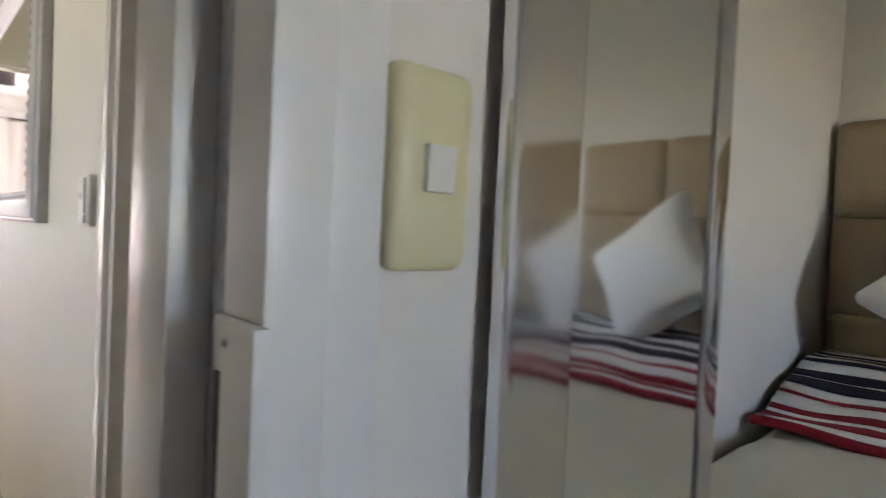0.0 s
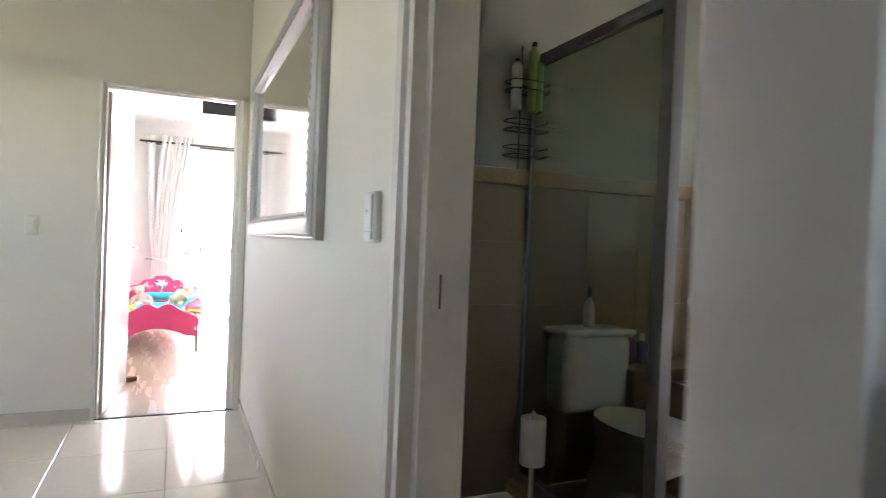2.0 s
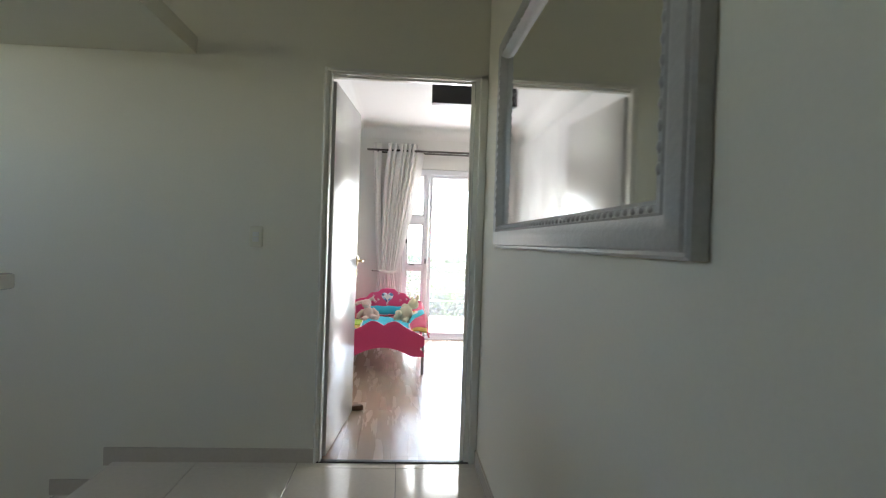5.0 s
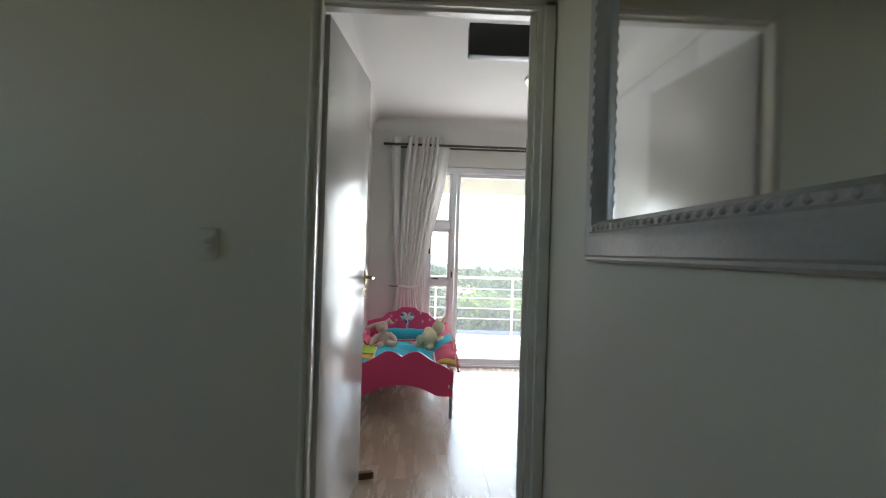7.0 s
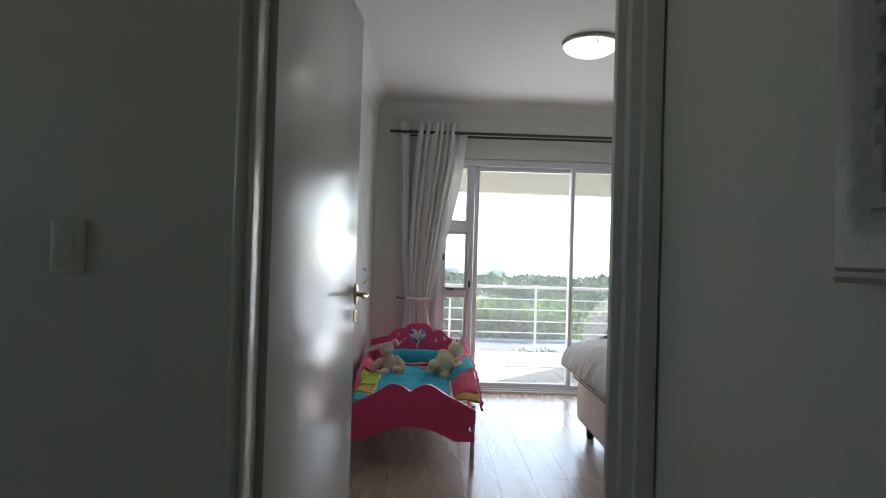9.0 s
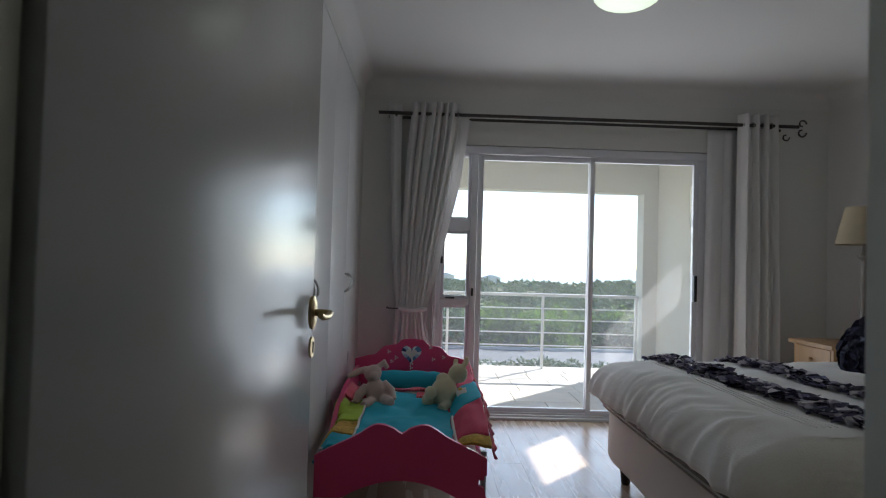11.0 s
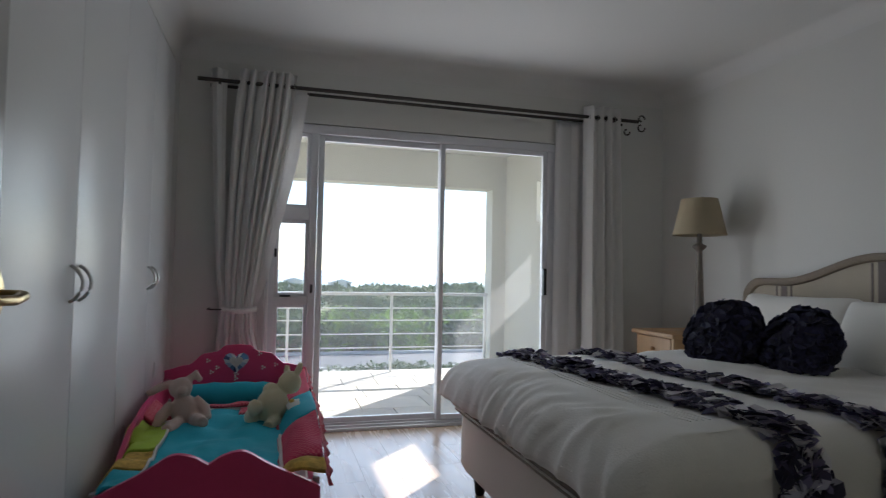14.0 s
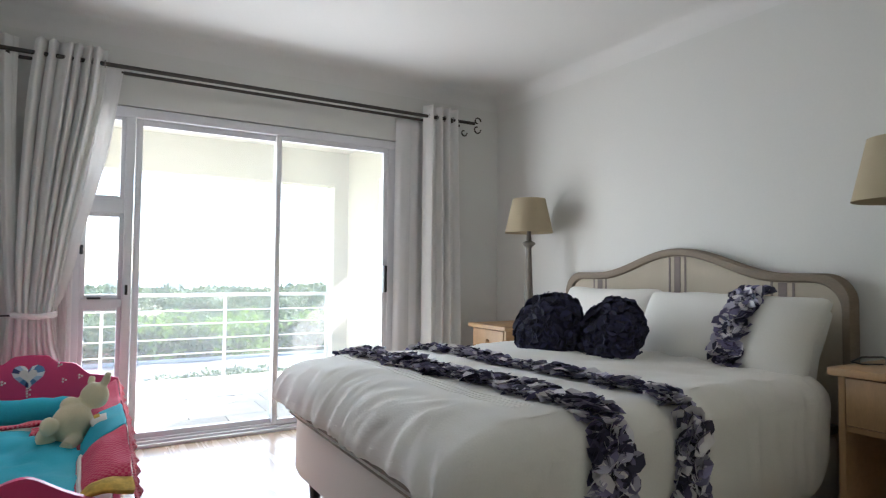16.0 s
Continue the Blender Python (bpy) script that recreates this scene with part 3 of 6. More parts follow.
def lever(side):
    y = -0.004 if side < 0 else 0.044
    bm = bmesh.new()
    turned(lathe(bm, [(0.0, 0), (0.026, 0), (0.026, 0.006), (0.018, 0.010), (0.0, 0.010)], 0, 0, 20), pose(0, 0, 0, 90 if side < 0 else -90))
    for v in bm.verts:
        v.co = Vector((0.833 + v.co.x, y + v.co.y, 1.05 + v.co.z * 1.45))
    plate = part("handle_plate", turned(bm, DM), BRASS, door, "worn brass oval rose")
    bm = bmesh.new()
    s = -1 if side < 0 else 1
    tube(bm, [(0.833, y, 1.05), (0.833, y + s * 0.036, 1.05), (0.825, y + s * 0.045, 1.05), (0.795, y + s * 0.049, 1.046), (0.755, y + s * 0.048, 1.047), (0.738, y + s * 0.046, 1.053)], lambda u: 0.0082 - 0.002 * u, 12)
    part("lever", turned(bm, DM), BRASS, plate, "worn brass lever")
    bm = bmesh.new()
    turned(lathe(bm, [(0.0, 0), (0.017, 0), (0.017, 0.005), (0.0, 0.006)], 0, 0, 18), pose(0, 0, 0, 90 if side < 0 else -90))
    for v in bm.verts:
        v.co = Vector((0.834 + v.co.x, y + v.co.y, 0.972 + v.co.z * 1.4))
    esc = part("key_plate", turned(bm, DM), BRASS, door, "small brass key plate")
    # shade inside the keyhole, drawn as a black block on the plate
    part("keyhole", turned(boxes((0.8335, 0.8365, y - 0.0075 if s < 0 else y + 0.005, y - 0.005 if s < 0 else y + 0.0075, 0.960, 0.985)), DM), BLACK, esc, "black block standing in for the keyhole's shade")


lever(-1), lever(1)
tagged(part("door_stop", turned(boxes((0, 0.085, -0.02, 0.02, 0.0, 0.035), bevel=0.004), pose(-0.255, 4.80, 0.0, 0, 0, 20)), mat("dark_wood_block", (0.10, 0.045, 0.02), 0.6, var=0.2)), "small dark wooden block against the door", "door stop")

# ---- built-in wardrobe ----
for k, y0 in enumerate((4.18, 5.36, 6.54)):
    w = thing("wardrobe", (-0.8, y0 + 0.59, 0), "white painted built-in wardrobe unit with two plain doors", "wardrobe", "built-in wardrobe units")
    part("body", boxes((-1.12, XW - 0.022, y0 + 0.001, y0 + 1.178, 0.0, 2.355)), PAINT, w)
    for j in (0, 1):
        a = y0 + 0.59 * j + 0.002
        d = part("door", boxes((XW - 0.021, XW, a, a + 0.585, 0.07, 2.35), bevel=0.002), GLOSSPAINT, w)
        hy = y0 + 0.59 + (0.045 if j else -0.045)
        bm = bmesh.new()
        tube(bm, [(XW + 0.001 + 0.036 * math.sin(math.pi * i / 12) ** 0.7, hy, 0.975 + 0.115 * i / 12) for i in range(13)], 0.0055, 8)
        part("handle", bm, STEEL, d, "brushed steel bow handle")

# ---- curtain rods ----
rod = thing("curtain_rod", (1.2, 7.79, 2.27), "dark iron double curtain rod with scroll ends", "curtain rod")
bm = bmesh.new()
tube(bm, [(-0.37, 7.77, 2.278), (2.80, 7.77, 2.278)], 0.0125, 10)
part("front_rod", bm, IRON, rod)
bm = bmesh.new()
tube(bm, [(-0.30, 7.84, 2.262), (2.70, 7.84, 2.262)], 0.0105, 10)
part("back_rod", bm, IRON, rod)


def scroll(x, y, z, r, sgn):
    bm = bmesh.new()
    pts = [(x + r * (1 - 0.03 * i) * math.cos(a) - r, y, z + sgn * r * (1 - 0.03 * i) * math.sin(a)) for i, a in ((i, 0.3 * i) for i in range(17))]
    tube(bm, pts, 0.006, 8)
    return bm


part("scroll", scroll(2.86, 7.77, 2.30, 0.032, 1), IRON, rod, "wrought iron scroll")
part("scroll", scroll(2.86, 7.77, 2.235, 0.036, -1), IRON, rod, "wrought iron scroll")
part("scroll", scroll(2.78, 7.85, 2.215, 0.03, -1), IRON, rod, "wrought iron scroll")
for x in (-0.24, 2.58):
    part("bracket", boxes((x - 0.008, x + 0.008, 7.76, YN, 2.255, 2.27), (x - 0.012, x + 0.012, YN - 0.008, YN, 2.20, 2.31)), IRON, rod)


# ---- curtains ----
def lerp(a, b, t):
    return a + (b - a) * t


def keyed(rows, t):
    for (t0, *a), (t1, *b) in zip(rows, rows[1:]):
        if t <= t1:
            k = (t - t0) / (t1 - t0)
            k = k * k * (3 - 2 * k)
            return [lerp(p, q, k) for p, q in zip(a, b)]
    return list(rows[-1][1:])


def eased(rows, t):
    """A smooth run through the rows, without a stop at each."""
    ks = [max(r[0] for r in rows if r[0] <= t)] if t <= rows[-1][0] else [rows[-1][0]]
    i = min([r[0] for r in rows].index(ks[0]), len(rows) - 2)
    a, b, c, d = rows[max(i - 1, 0)], rows[i], rows[i + 1], rows[min(i + 2, len(rows) - 1)]
    k, h = (t - b[0]) / (c[0] - b[0]), c[0] - b[0]
    out = []
    for j in range(1, len(b)):
        m0 = (c[j] - a[j]) / (c[0] - a[0]) * h
        m1 = (d[j] - b[j]) / (d[0] - b[0]) * h
        out.append((2 * k ** 3 - 3 * k ** 2 + 1) * b[j] + (k ** 3 - 2 * k ** 2 + k) * m0 + (3 * k ** 2 - 2 * k ** 3) * c[j] + (k ** 3 - k ** 2) * m1)
    return out


def curtain(name, rows, folds, depth, y, z0, z1, material, label, seed, nu=140, nv=50, parent=None):
    """Hanging cloth: rows give, down the drop (0 top to 1 hem), its two edges and the depth of its folds."""
    def fn(u, v):
        x0, x1, d = eased(rows, v)
        w = u + 0.03 * math.sin(9 * u + seed) + 0.02 * math.sin(23 * u + 2 * seed)
        ph = 2 * math.pi * folds * w + seed
        f = math.sin(ph) + 0.28 * math.sin(2 * ph + 0.5 * v + seed) + 0.35 * fnoise((u * 7, v * 0.7, seed), 1.0)
        return (lerp(x0, x1, u) + 0.006 * math.cos(ph), y + depth * d * f + 0.010 * fnoise((u * 3, v * 1.8, seed + 3), 1), lerp(z1, z0, v))
    me = grid_sheet(fn, nu, nv)
    if parent:
        ob = link(name, me, material, parent)
    else:
        ob = tagged(link(name, me, material), label, "curtain", "curtains at the sliding door")
    return thick(ob, 0.003)


tied = thing("curtain", (-0.05, 7.77, 0.0), "white cotton eyelet curtain gathered by a tieback", "curtain", "curtains at the sliding door")
curtain("drape", [(0, -0.118, 0.243, 1.0), (0.14, -0.148, 0.212, 0.95), (0.29, -0.162, 0.150, 0.85), (0.44, -0.168, 0.088, 0.7), (0.57, -0.168, 0.040, 0.55), (0.645, -0.163, 0.012, 0.42), (0.665, -0.160, 0.010, 0.4), (0.72, -0.164, 0.028, 0.55), (0.78, -0.175, 0.062, 0.7), (1, -0.21, 0.12, 1.0)], 6.5, 0.030, 7.765, 0.02, 2.36, CURTAIN, "", 0.4, nu=180, nv=70, parent=tied)
curtain("lining", [(0, 0.10, 0.322, 1.0), (0.11, 0.08, 0.290, 0.9), (0.21, 0.06, 0.258, 0.9), (0.31, 0.04, 0.210, 0.8), (0.44, 0.0, 0.140, 0.7), (0.53, -0.03, 0.098, 0.6), (0.61, -0.06, 0.045, 0.5), (0.64, -0.07, 0.008, 0.4), (1, -0.07, 0.05, 0.8)], 3.0, 0.010, 7.822, 0.02, 2.27, SHEER, "", 2.9, nu=80, nv=60, parent=tied)
bm = bmesh.new()
tube(bm, [(-0.175 + 0.20 * i / 10, 7.73 - 0.03 * math.sin(math.pi * i / 10), 0.835 - 0.012 * math.sin(math.pi * i / 10)) for i in range(11)], lambda u: 0.016, 8)
part("tieback", bm, CURTAIN, tied, "white cloth tieback band")
bm = bmesh.new()
tube(bm, [(-0.27, YN, 0.83), (-0.27, 7.80, 0.83), (-0.25, 7.76, 0.83), (-0.12, 7.75, 0.83)], 0.005, 8)
part("tieback_hook", bm, IRON, tied, "thin iron tieback arm")
for i in range(6):
    x = -0.09 + 0.062 * i
    bm = bmesh.new()
    tube(bm, [(x, 7.77 + 0.02 * math.cos(a), 2.278 + 0.02 * math.sin(a)) for a in [k * math.pi / 6 for k in range(13)]], 0.004, 6)
    part("eyelet", bm, STEEL, tied)
curtain("curtain", [(0, -0.295, -0.190, 0.7), (0.14, -0.28, -0.192, 0.7), (0.36, -0.255, -0.180, 0.6), (0.58, -0.22, -0.165, 0.5), (0.65, -0.20, -0.160, 0.45), (1, -0.27, -0.16, 0.8)], 1.2, 0.025, 7.79, 0.02, 2.36, CURTAIN, "narrow white cotton curtain edge hanging straight", 1.7, nu=40)
curtain("curtain", [(0, -0.12, 0.086, 1.0), (1, -0.11, 0.092, 1.0)], 15, 0.009, 7.855, 0.02, 2.25, SHEER, "narrowly pleated sheer voile curtain", 0.2, nu=160)
curtain("curtain", [(0, 2.15, 2.44, 1.0), (1, 2.14, 2.44, 1.1)], 2.2, 0.010, 7.855, 0.02, 2.25, SHEER, "smooth sheer voile curtain hanging straight", 2.2, nu=80)
right = thing("curtain", (2.55, 7.77, 0.0), "white cotton eyelet curtain hanging straight to the floor", "curtain", "curtains at the sliding door")
curtain("drape", [(0, 2.345, 2.625, 1.0), (1, 2.345, 2.67, 1.1)], 3.6, 0.034, 7.77, 0.02, 2.36, CURTAIN, "", 1.0, nu=110, parent=right)
for i in range(4):
    x = 2.375 + 0.072 * i
    bm = bmesh.new()
    tube(bm, [(x, 7.77 + 0.02 * math.cos(a), 2.278 + 0.02 * math.sin(a)) for a in [k * math.pi / 6 for k in range(13)]], 0.004, 6)
    part("eyelet", bm, STEEL, right)

from mathutils.bvhtree import BVHTree

# ---- double bed ----
bed = thing("bed", (2.0, 6.0, 0), "double bed base in cream cloth under a white mattress", "bed")


def base_warp(p):
    p.x += 0.006 * fnoise(p, 6, 1)
    p.y += 0.006 * fnoise(p, 6, 2)
    return p


part("base", soft_box(1.045, 3.0, 5.18, 6.70, 0.10, 0.402, 0.05, 16, base_warp), SKIRTING_CLOTH, bed)
part("mattress", soft_box(1.02, 3.0, 5.19, 6.70, 0.392, 0.440, 0.015, 10), MESHBAND, bed, "mattress edge with a dark mesh band")
part("mattress_top", soft_box(1.06, 3.0, 5.20, 6.66, 0.415, 0.53, 0.06, 10), LINEN, bed)
for x, y in ((1.13, 6.60), (1.13, 5.27), (2.9, 6.60), (2.9, 5.27)):
    bm = bmesh.new()
    lathe(bm, [(0.02, 0.0), (0.024, 0.01), (0.032, 0.10)], x, y, 16)
    part("leg", bm, BLACK, bed, "black tapered leg")

# headboard: curved wooden frame round an upholstered panel
HB0, HB1 = 5.155, 6.965


def hb_top(u):
    a = min(max(abs(u - 0.5) / 0.34, 0), 1)
    z = 1.092 + 0.138 * 0.5 * (1 + math.cos(math.pi * a))
    e = min(u, 1 - u) * (HB1 - HB0)
    r = 0.13
    if e < r:
        z -= r - math.sqrt(max(r * r - (r - e) ** 2, 0))
    return z


def outline(inset, lo):
    pts = []
    for i in range(61):
        u = i / 60
        u = 0.5 - 0.5 * math.cos(math.pi * u)
        y = lerp(HB0 + inset, HB1 - inset, u)
        pts.append((y, hb_top(u) - inset))
    return [(HB0 + inset, lo)] + pts + [(HB1 - inset, lo)]


hb = thing("headboard", (3.07, 6.03, 0), "curved wooden headboard upholstered in striped oatmeal linen", "headboard")
o, i_ = outline(0, 0.02), outline(0.044, 0.02)
bm = bmesh.new()
ring = []
for prof_x, mixk in ((3.108, 0.0), (3.045, 0.0), (3.035, 0.12), (3.032, 0.5), (3.038, 0.86), (3.055, 1.0)):
    ring.append([bm.verts.new((prof_x, lerp(a[0], b[0], mixk), lerp(a[1], b[1], mixk))) for a, b in zip(o, i_)])
for a, b in zip(ring, ring[1:]):
    for k in range(len(a) - 1):
        bm.faces.new((a[k], a[k + 1], b[k + 1], b[k]))
part("frame", bm, GREYWOOD, hb, "weathered carved wood frame")
bm = bmesh.new()
prism(bm, outline(0.040, 0.03), "x", 3.056, 3.10)
part("panel", bm, UPHOLSTERY, hb, "oatmeal linen panel")
for u in (0.17, 0.5, 0.83):
    yc = lerp(HB0, HB1, u)
    for dy, w in ((-0.052, 0.012), (0.0, 0.042), (0.052, 0.012)):
        t = min(hb_top((yc + dy - s - HB0) / (HB1 - HB0)) for s in (-w / 2, w / 2)) - 0.046
        part("stripe", boxes((3.0535, 3.056, yc + dy - w / 2, yc + dy + w / 2, 0.4, t)), STRIPE, hb, "taupe woven stripe")

# duvet with pin tucks, hanging lower along its side than at its foot
duvet = thing("duvet", (1.9, 6.0, 0.45), "puffy white duvet with two navy petal ruffles", "duvet")


def crease(a, b, sharp=5.0):
    """Ridged noise: thin creases that run along b."""
    return (1 - abs(fnoise((a * 8.0, b * 1.6, 0.3), 1.0))) ** sharp + 0.6 * (1 - abs(fnoise((a * 17.0, b * 2.5, 4.1), 1.0))) ** sharp


def duvet_warp(p):
    k = (p.z - 0.36) / 0.325
    side = min(1.0, max(0.0, (p.x - 1.0) / 0.45))
    lowz = lerp(0.418, 0.20, side)
    if k < 0.5:
        p.z = lerp(lowz, 0.5225, max(k, 0) * 2)
    foot, near = p.x < 1.0, p.y < 5.13
    if foot:
        p.x -= 0.026 * crease(p.y * 0.72 + 0.14 * fnoise(p, 2.5), p.z * 0.9, 2.4) * min(1.0, max(0.0, (k - 0.12) * 2)) - 0.018
        p.x += 0.095 * max(0.0, 1 - max(k, 0) / 0.5) ** 1.6
    if near:
        p.y -= 0.014 * crease(0.6 * p.x + 0.1 * fnoise(p, 3), 0.5 * p.z) * min(1.0, max(0.2, k * 2)) - 0.012 + 0.03 * (0.5 - p.z) * math.sin(p.x * 11)
    if k > 0.75:
        p.z += 0.016 * fnoise(p, 3.0, 7) + 0.008 * fnoise(p, 9, 1)
        w = min(1.0, max(0.0, (1.24 - p.x) / 0.2))
        p.z += 0.013 * w * (crease(p.y * 0.75 + 0.14 * fnoise(p, 2.5), p.x * 1.3, 2.6) - 0.5)
        w2 = min(1.0, max(0.0, (p.x - 1.85) / 0.3))
        p.z += 0.012 * w2 * crease(p.x * 0.7 + p.y * 0.5, p.y)
    d = math.hypot(max(0, 1.18 - p.x), 0.9 * max(0, p.y - 6.48))
    if k > 0.3:
        p.z -= 0.12 * min(1, d / 0.34) ** 1.7 * min(1.0, (k - 0.3) / 0.4)
    return p


cover_bm = soft_box(0.94, 2.72, 5.04, 6.73, 0.36, 0.685, 0.11, 110, duvet_warp)
COVER = BVHTree.FromBMesh(cover_bm)
part("cover", cover_bm, LINEN, duvet)


def on_duvet(x, y, a=None):
    """The duvet's surface over (x, y), or at the turn a (0 top, 1 level) round its near edge, more hanging down."""
    if a is None:
        hit, nrm, _, _ = COVER.ray_cast(Vector((x, y, 2)), Vector((0, 0, -1)))
    elif a <= 1:
        d = Vector((0, -math.sin(a * math.pi / 2), math.cos(a * math.pi / 2)))
        hit, nrm, _, _ = COVER.ray_cast(Vector((x, 5.24, 0.47)) + d * 2, -d)
    else:
        hit, nrm, _, _ = COVER.ray_cast(Vector((x, 3, 0.47 - (a - 1))), Vector((0, 1, 0)))
    if not hit:
        return Vector((x, y, 0.60)), Vector((0, 0, 1))
    return hit, nrm


for k in range(4):
    bm = bmesh.new()
    x = 1.20 + 0.022 * k
    tube(bm, [on_duvet(x + 0.06 * (6.9 - y) / 1.8, y)[0] for y in [6.60 - 1.38 * i / 30 for i in range(31)]], 0.0035, 6)
    part("pin_tuck", bm, LINEN, duvet)


def strip_spots(x_far, x_near, width, n, seed):
    rnd = random.Random(seed)
    spots = []
    for i in range(n):
        s = rnd.random() * 2.27
        off = rnd.uniform(-width, width)
        if s < 1.58:
            spots.append(on_duvet(lerp(x_far, x_near, s / 1.58) + off, 6.69 - 0.918 * s))
        elif s < 1.97:
            spots.append(on_duvet(x_near + off, 5.3, (s - 1.58) / 0.39))
        else:
            spots.append(on_duvet(x_near + off + 0.03 * (s - 1.97), 5.1, 1 + (s - 1.97) * 0.95))
    return spots


petals("petal_ruffle", strip_spots(1.31, 1.45, 0.070, 1050, 5), PETALS, duvet, 0.034, 2)
petals("petal_ruffle", strip_spots(1.70, 1.79, 0.054, 800, 7), PETALS, duvet, 0.034, 3)


def pillow(name, m, w, h, d, label, seed, strip=None, pinch=0.06):
    """A cloth pillow standing in its own x (width), z (height), y (thickness)."""
    def warp(p):
        u, v = p.x / (w / 2), p.z / (h / 2)
        k = max(0.0, (1 - abs(u) ** 3.2)) ** 0.55 * max(0.0, (1 - abs(v) ** 3.2)) ** 0.55
        p.y = p.y * (0.14 + 0.95 * k) + 0.010 * fnoise((p.x, p.z, seed), 5, seed)
        s = 1 - pinch * (1 - abs(v)) * abs(u) ** 4
        p.x *= s
        p.z *= 1 - 0.85 * pinch * (1 - abs(u)) * abs(v) ** 4
        p.z += 0.008 * fnoise((p.x, p.y, seed), 6)
        return m @ p
    t = thing(name, m.translation, label, "pillow", "pillows on the bed")
    part("case", soft_box(-w / 2, w / 2, -d / 2, d / 2, -h / 2, h / 2, 0.03, 24, warp), LINEN, t)
    if strip is not None:
        rnd = random.Random(seed)
        spots = []
        for i in range(170):
            v = rnd.uniform(-0.95, 0.98)
            u = (strip + rnd.uniform(-0.06, 0.06)) / (w / 2)
            k = max(0.0, (1 - abs(u) ** 3.2)) ** 0.55 * max(0.0, (1 - abs(v) ** 3.2)) ** 0.55
            spots.append((m @ Vector((u * w / 2, -d / 2 * (0.14 + 0.95 * k) - 0.002, v * h / 2)), m.to_3x3() @ Vector((0, -1, 0.1))))
        petals("petal_ruffle", spots, PETALS, t, 0.034, seed)
    return t


# pillows lean on the headboard; their own -y looks down the bed
pillow("pillow", pose(2.83, 6.40, 0.80, -24, 0, -90), 0.74, 0.42, 0.20, "plain white pillow leaning on the headboard", 4)
pillow("pillow", pose(2.87, 5.56, 0.745, -26, 0, -90), 0.74, 0.42, 0.20, "plain white pillow behind a frilled one", 5)
pillow("pillow", pose(2.70, 5.57, 0.815, -34, 0, -92), 0.92, 0.40, 0.19, "white pillow with a navy petal frill", 6, strip=0.16)


def round_cushion(c, r, tilt, seed):
    t = thing("cushion", c, "round navy cushion covered in cloth petals", "cushion", "round petal cushions")
    m = Matrix.Translation(c) @ tilt
    bm = bmesh.new()
    bmesh.ops.create_icosphere(bm, subdivisions=3, radius=1)
    for v in bm.verts:
        v.co = m @ Vector((v.co.x * r, v.co.y * r * 0.52, v.co.z * r))
    part("body", bm, DARKPETAL, t)
    rnd = random.Random(seed)
    spots = []
    for i in range(760):
        d = Vector((rnd.gauss(0, 1), rnd.gauss(0, 1), rnd.gauss(0, 1))).normalized()
        spots.append((m @ Vector((d.x * r, d.y * r * 0.52, d.z * r)), m.to_3x3() @ Vector((d.x, d.y * 1.8, d.z))))
    petals("petal_cover", spots, DARKPETAL, t, 0.029, seed)


round_cushion((2.23, 6.21, 0.80), 0.178, pose(0, 0, 0, -28, 0, -78), 11)
round_cushion((2.36, 5.905, 0.79), 0.168, pose(0, 0, 0, -30, 0, -92), 12)


# ---- nightstands and lamps ----
def nightstand(y0, y1, z=0.72, group="nightstands beside the bed"):
    t = thing("nightstand", (2.82, (y0 + y1) / 2, 0), "pale pine nightstand with one drawer and an open shelf", "nightstand", group)
    x0, x1 = 2.60, 3.06
    part("top", boxes((x0 - 0.03, x1, y0 - 0.025, y1 + 0.025, z - 0.03, z), bevel=0.008), OAK, t)
    part("side_panel", boxes((x0, x1 - 0.01, y0, y0 + 0.022, 0.06, z - 0.03)), OAK, t)
    part("side_panel", boxes((x0, x1 - 0.01, y1 - 0.022, y1, 0.06, z - 0.03)), OAK, t)
    part("back_panel", boxes((x1 - 0.03, x1 - 0.01, y0 + 0.022, y1 - 0.022, 0.06, z - 0.03)), OAK, t)
    part("shelf", boxes((x0 + 0.01, x1 - 0.03, y0 + 0.022, y1 - 0.022, 0.12, 0.14)), OAK, t)
    dr = part("drawer_front", boxes((x0 - 0.004, x0 + 0.018, y0 + 0.026, y1 - 0.026, 0.53, z - 0.036), bevel=0.004), OAK, t)
    bm = bmesh.new()
    bmesh.ops.create_icosphere(bm, subdivisions=2, radius=0.014, matrix=Matrix.Translation((x0 - 0.018, (y0 + y1) / 2, 0.605)))
    part("knob", bm, OAK, dr, "turned wooden knob")
    part("divider", boxes((x0 + 0.01, x1 - 0.03, y0 + 0.022, y1 - 0.022, 0.505, 0.525)), OAK, t)
    for x in (x0 + 0.005, x1 - 0.05):
        for y in (y0 + 0.002, y1 - 0.042):
            part("leg", boxes((x, x + 0.04, y, y + 0.04, 0.0, 0.07), bevel=0.004), OAK, t)
    return t


nightstand(7.07, 7.47)
nightstand(4.58, 5.0, 0.74)


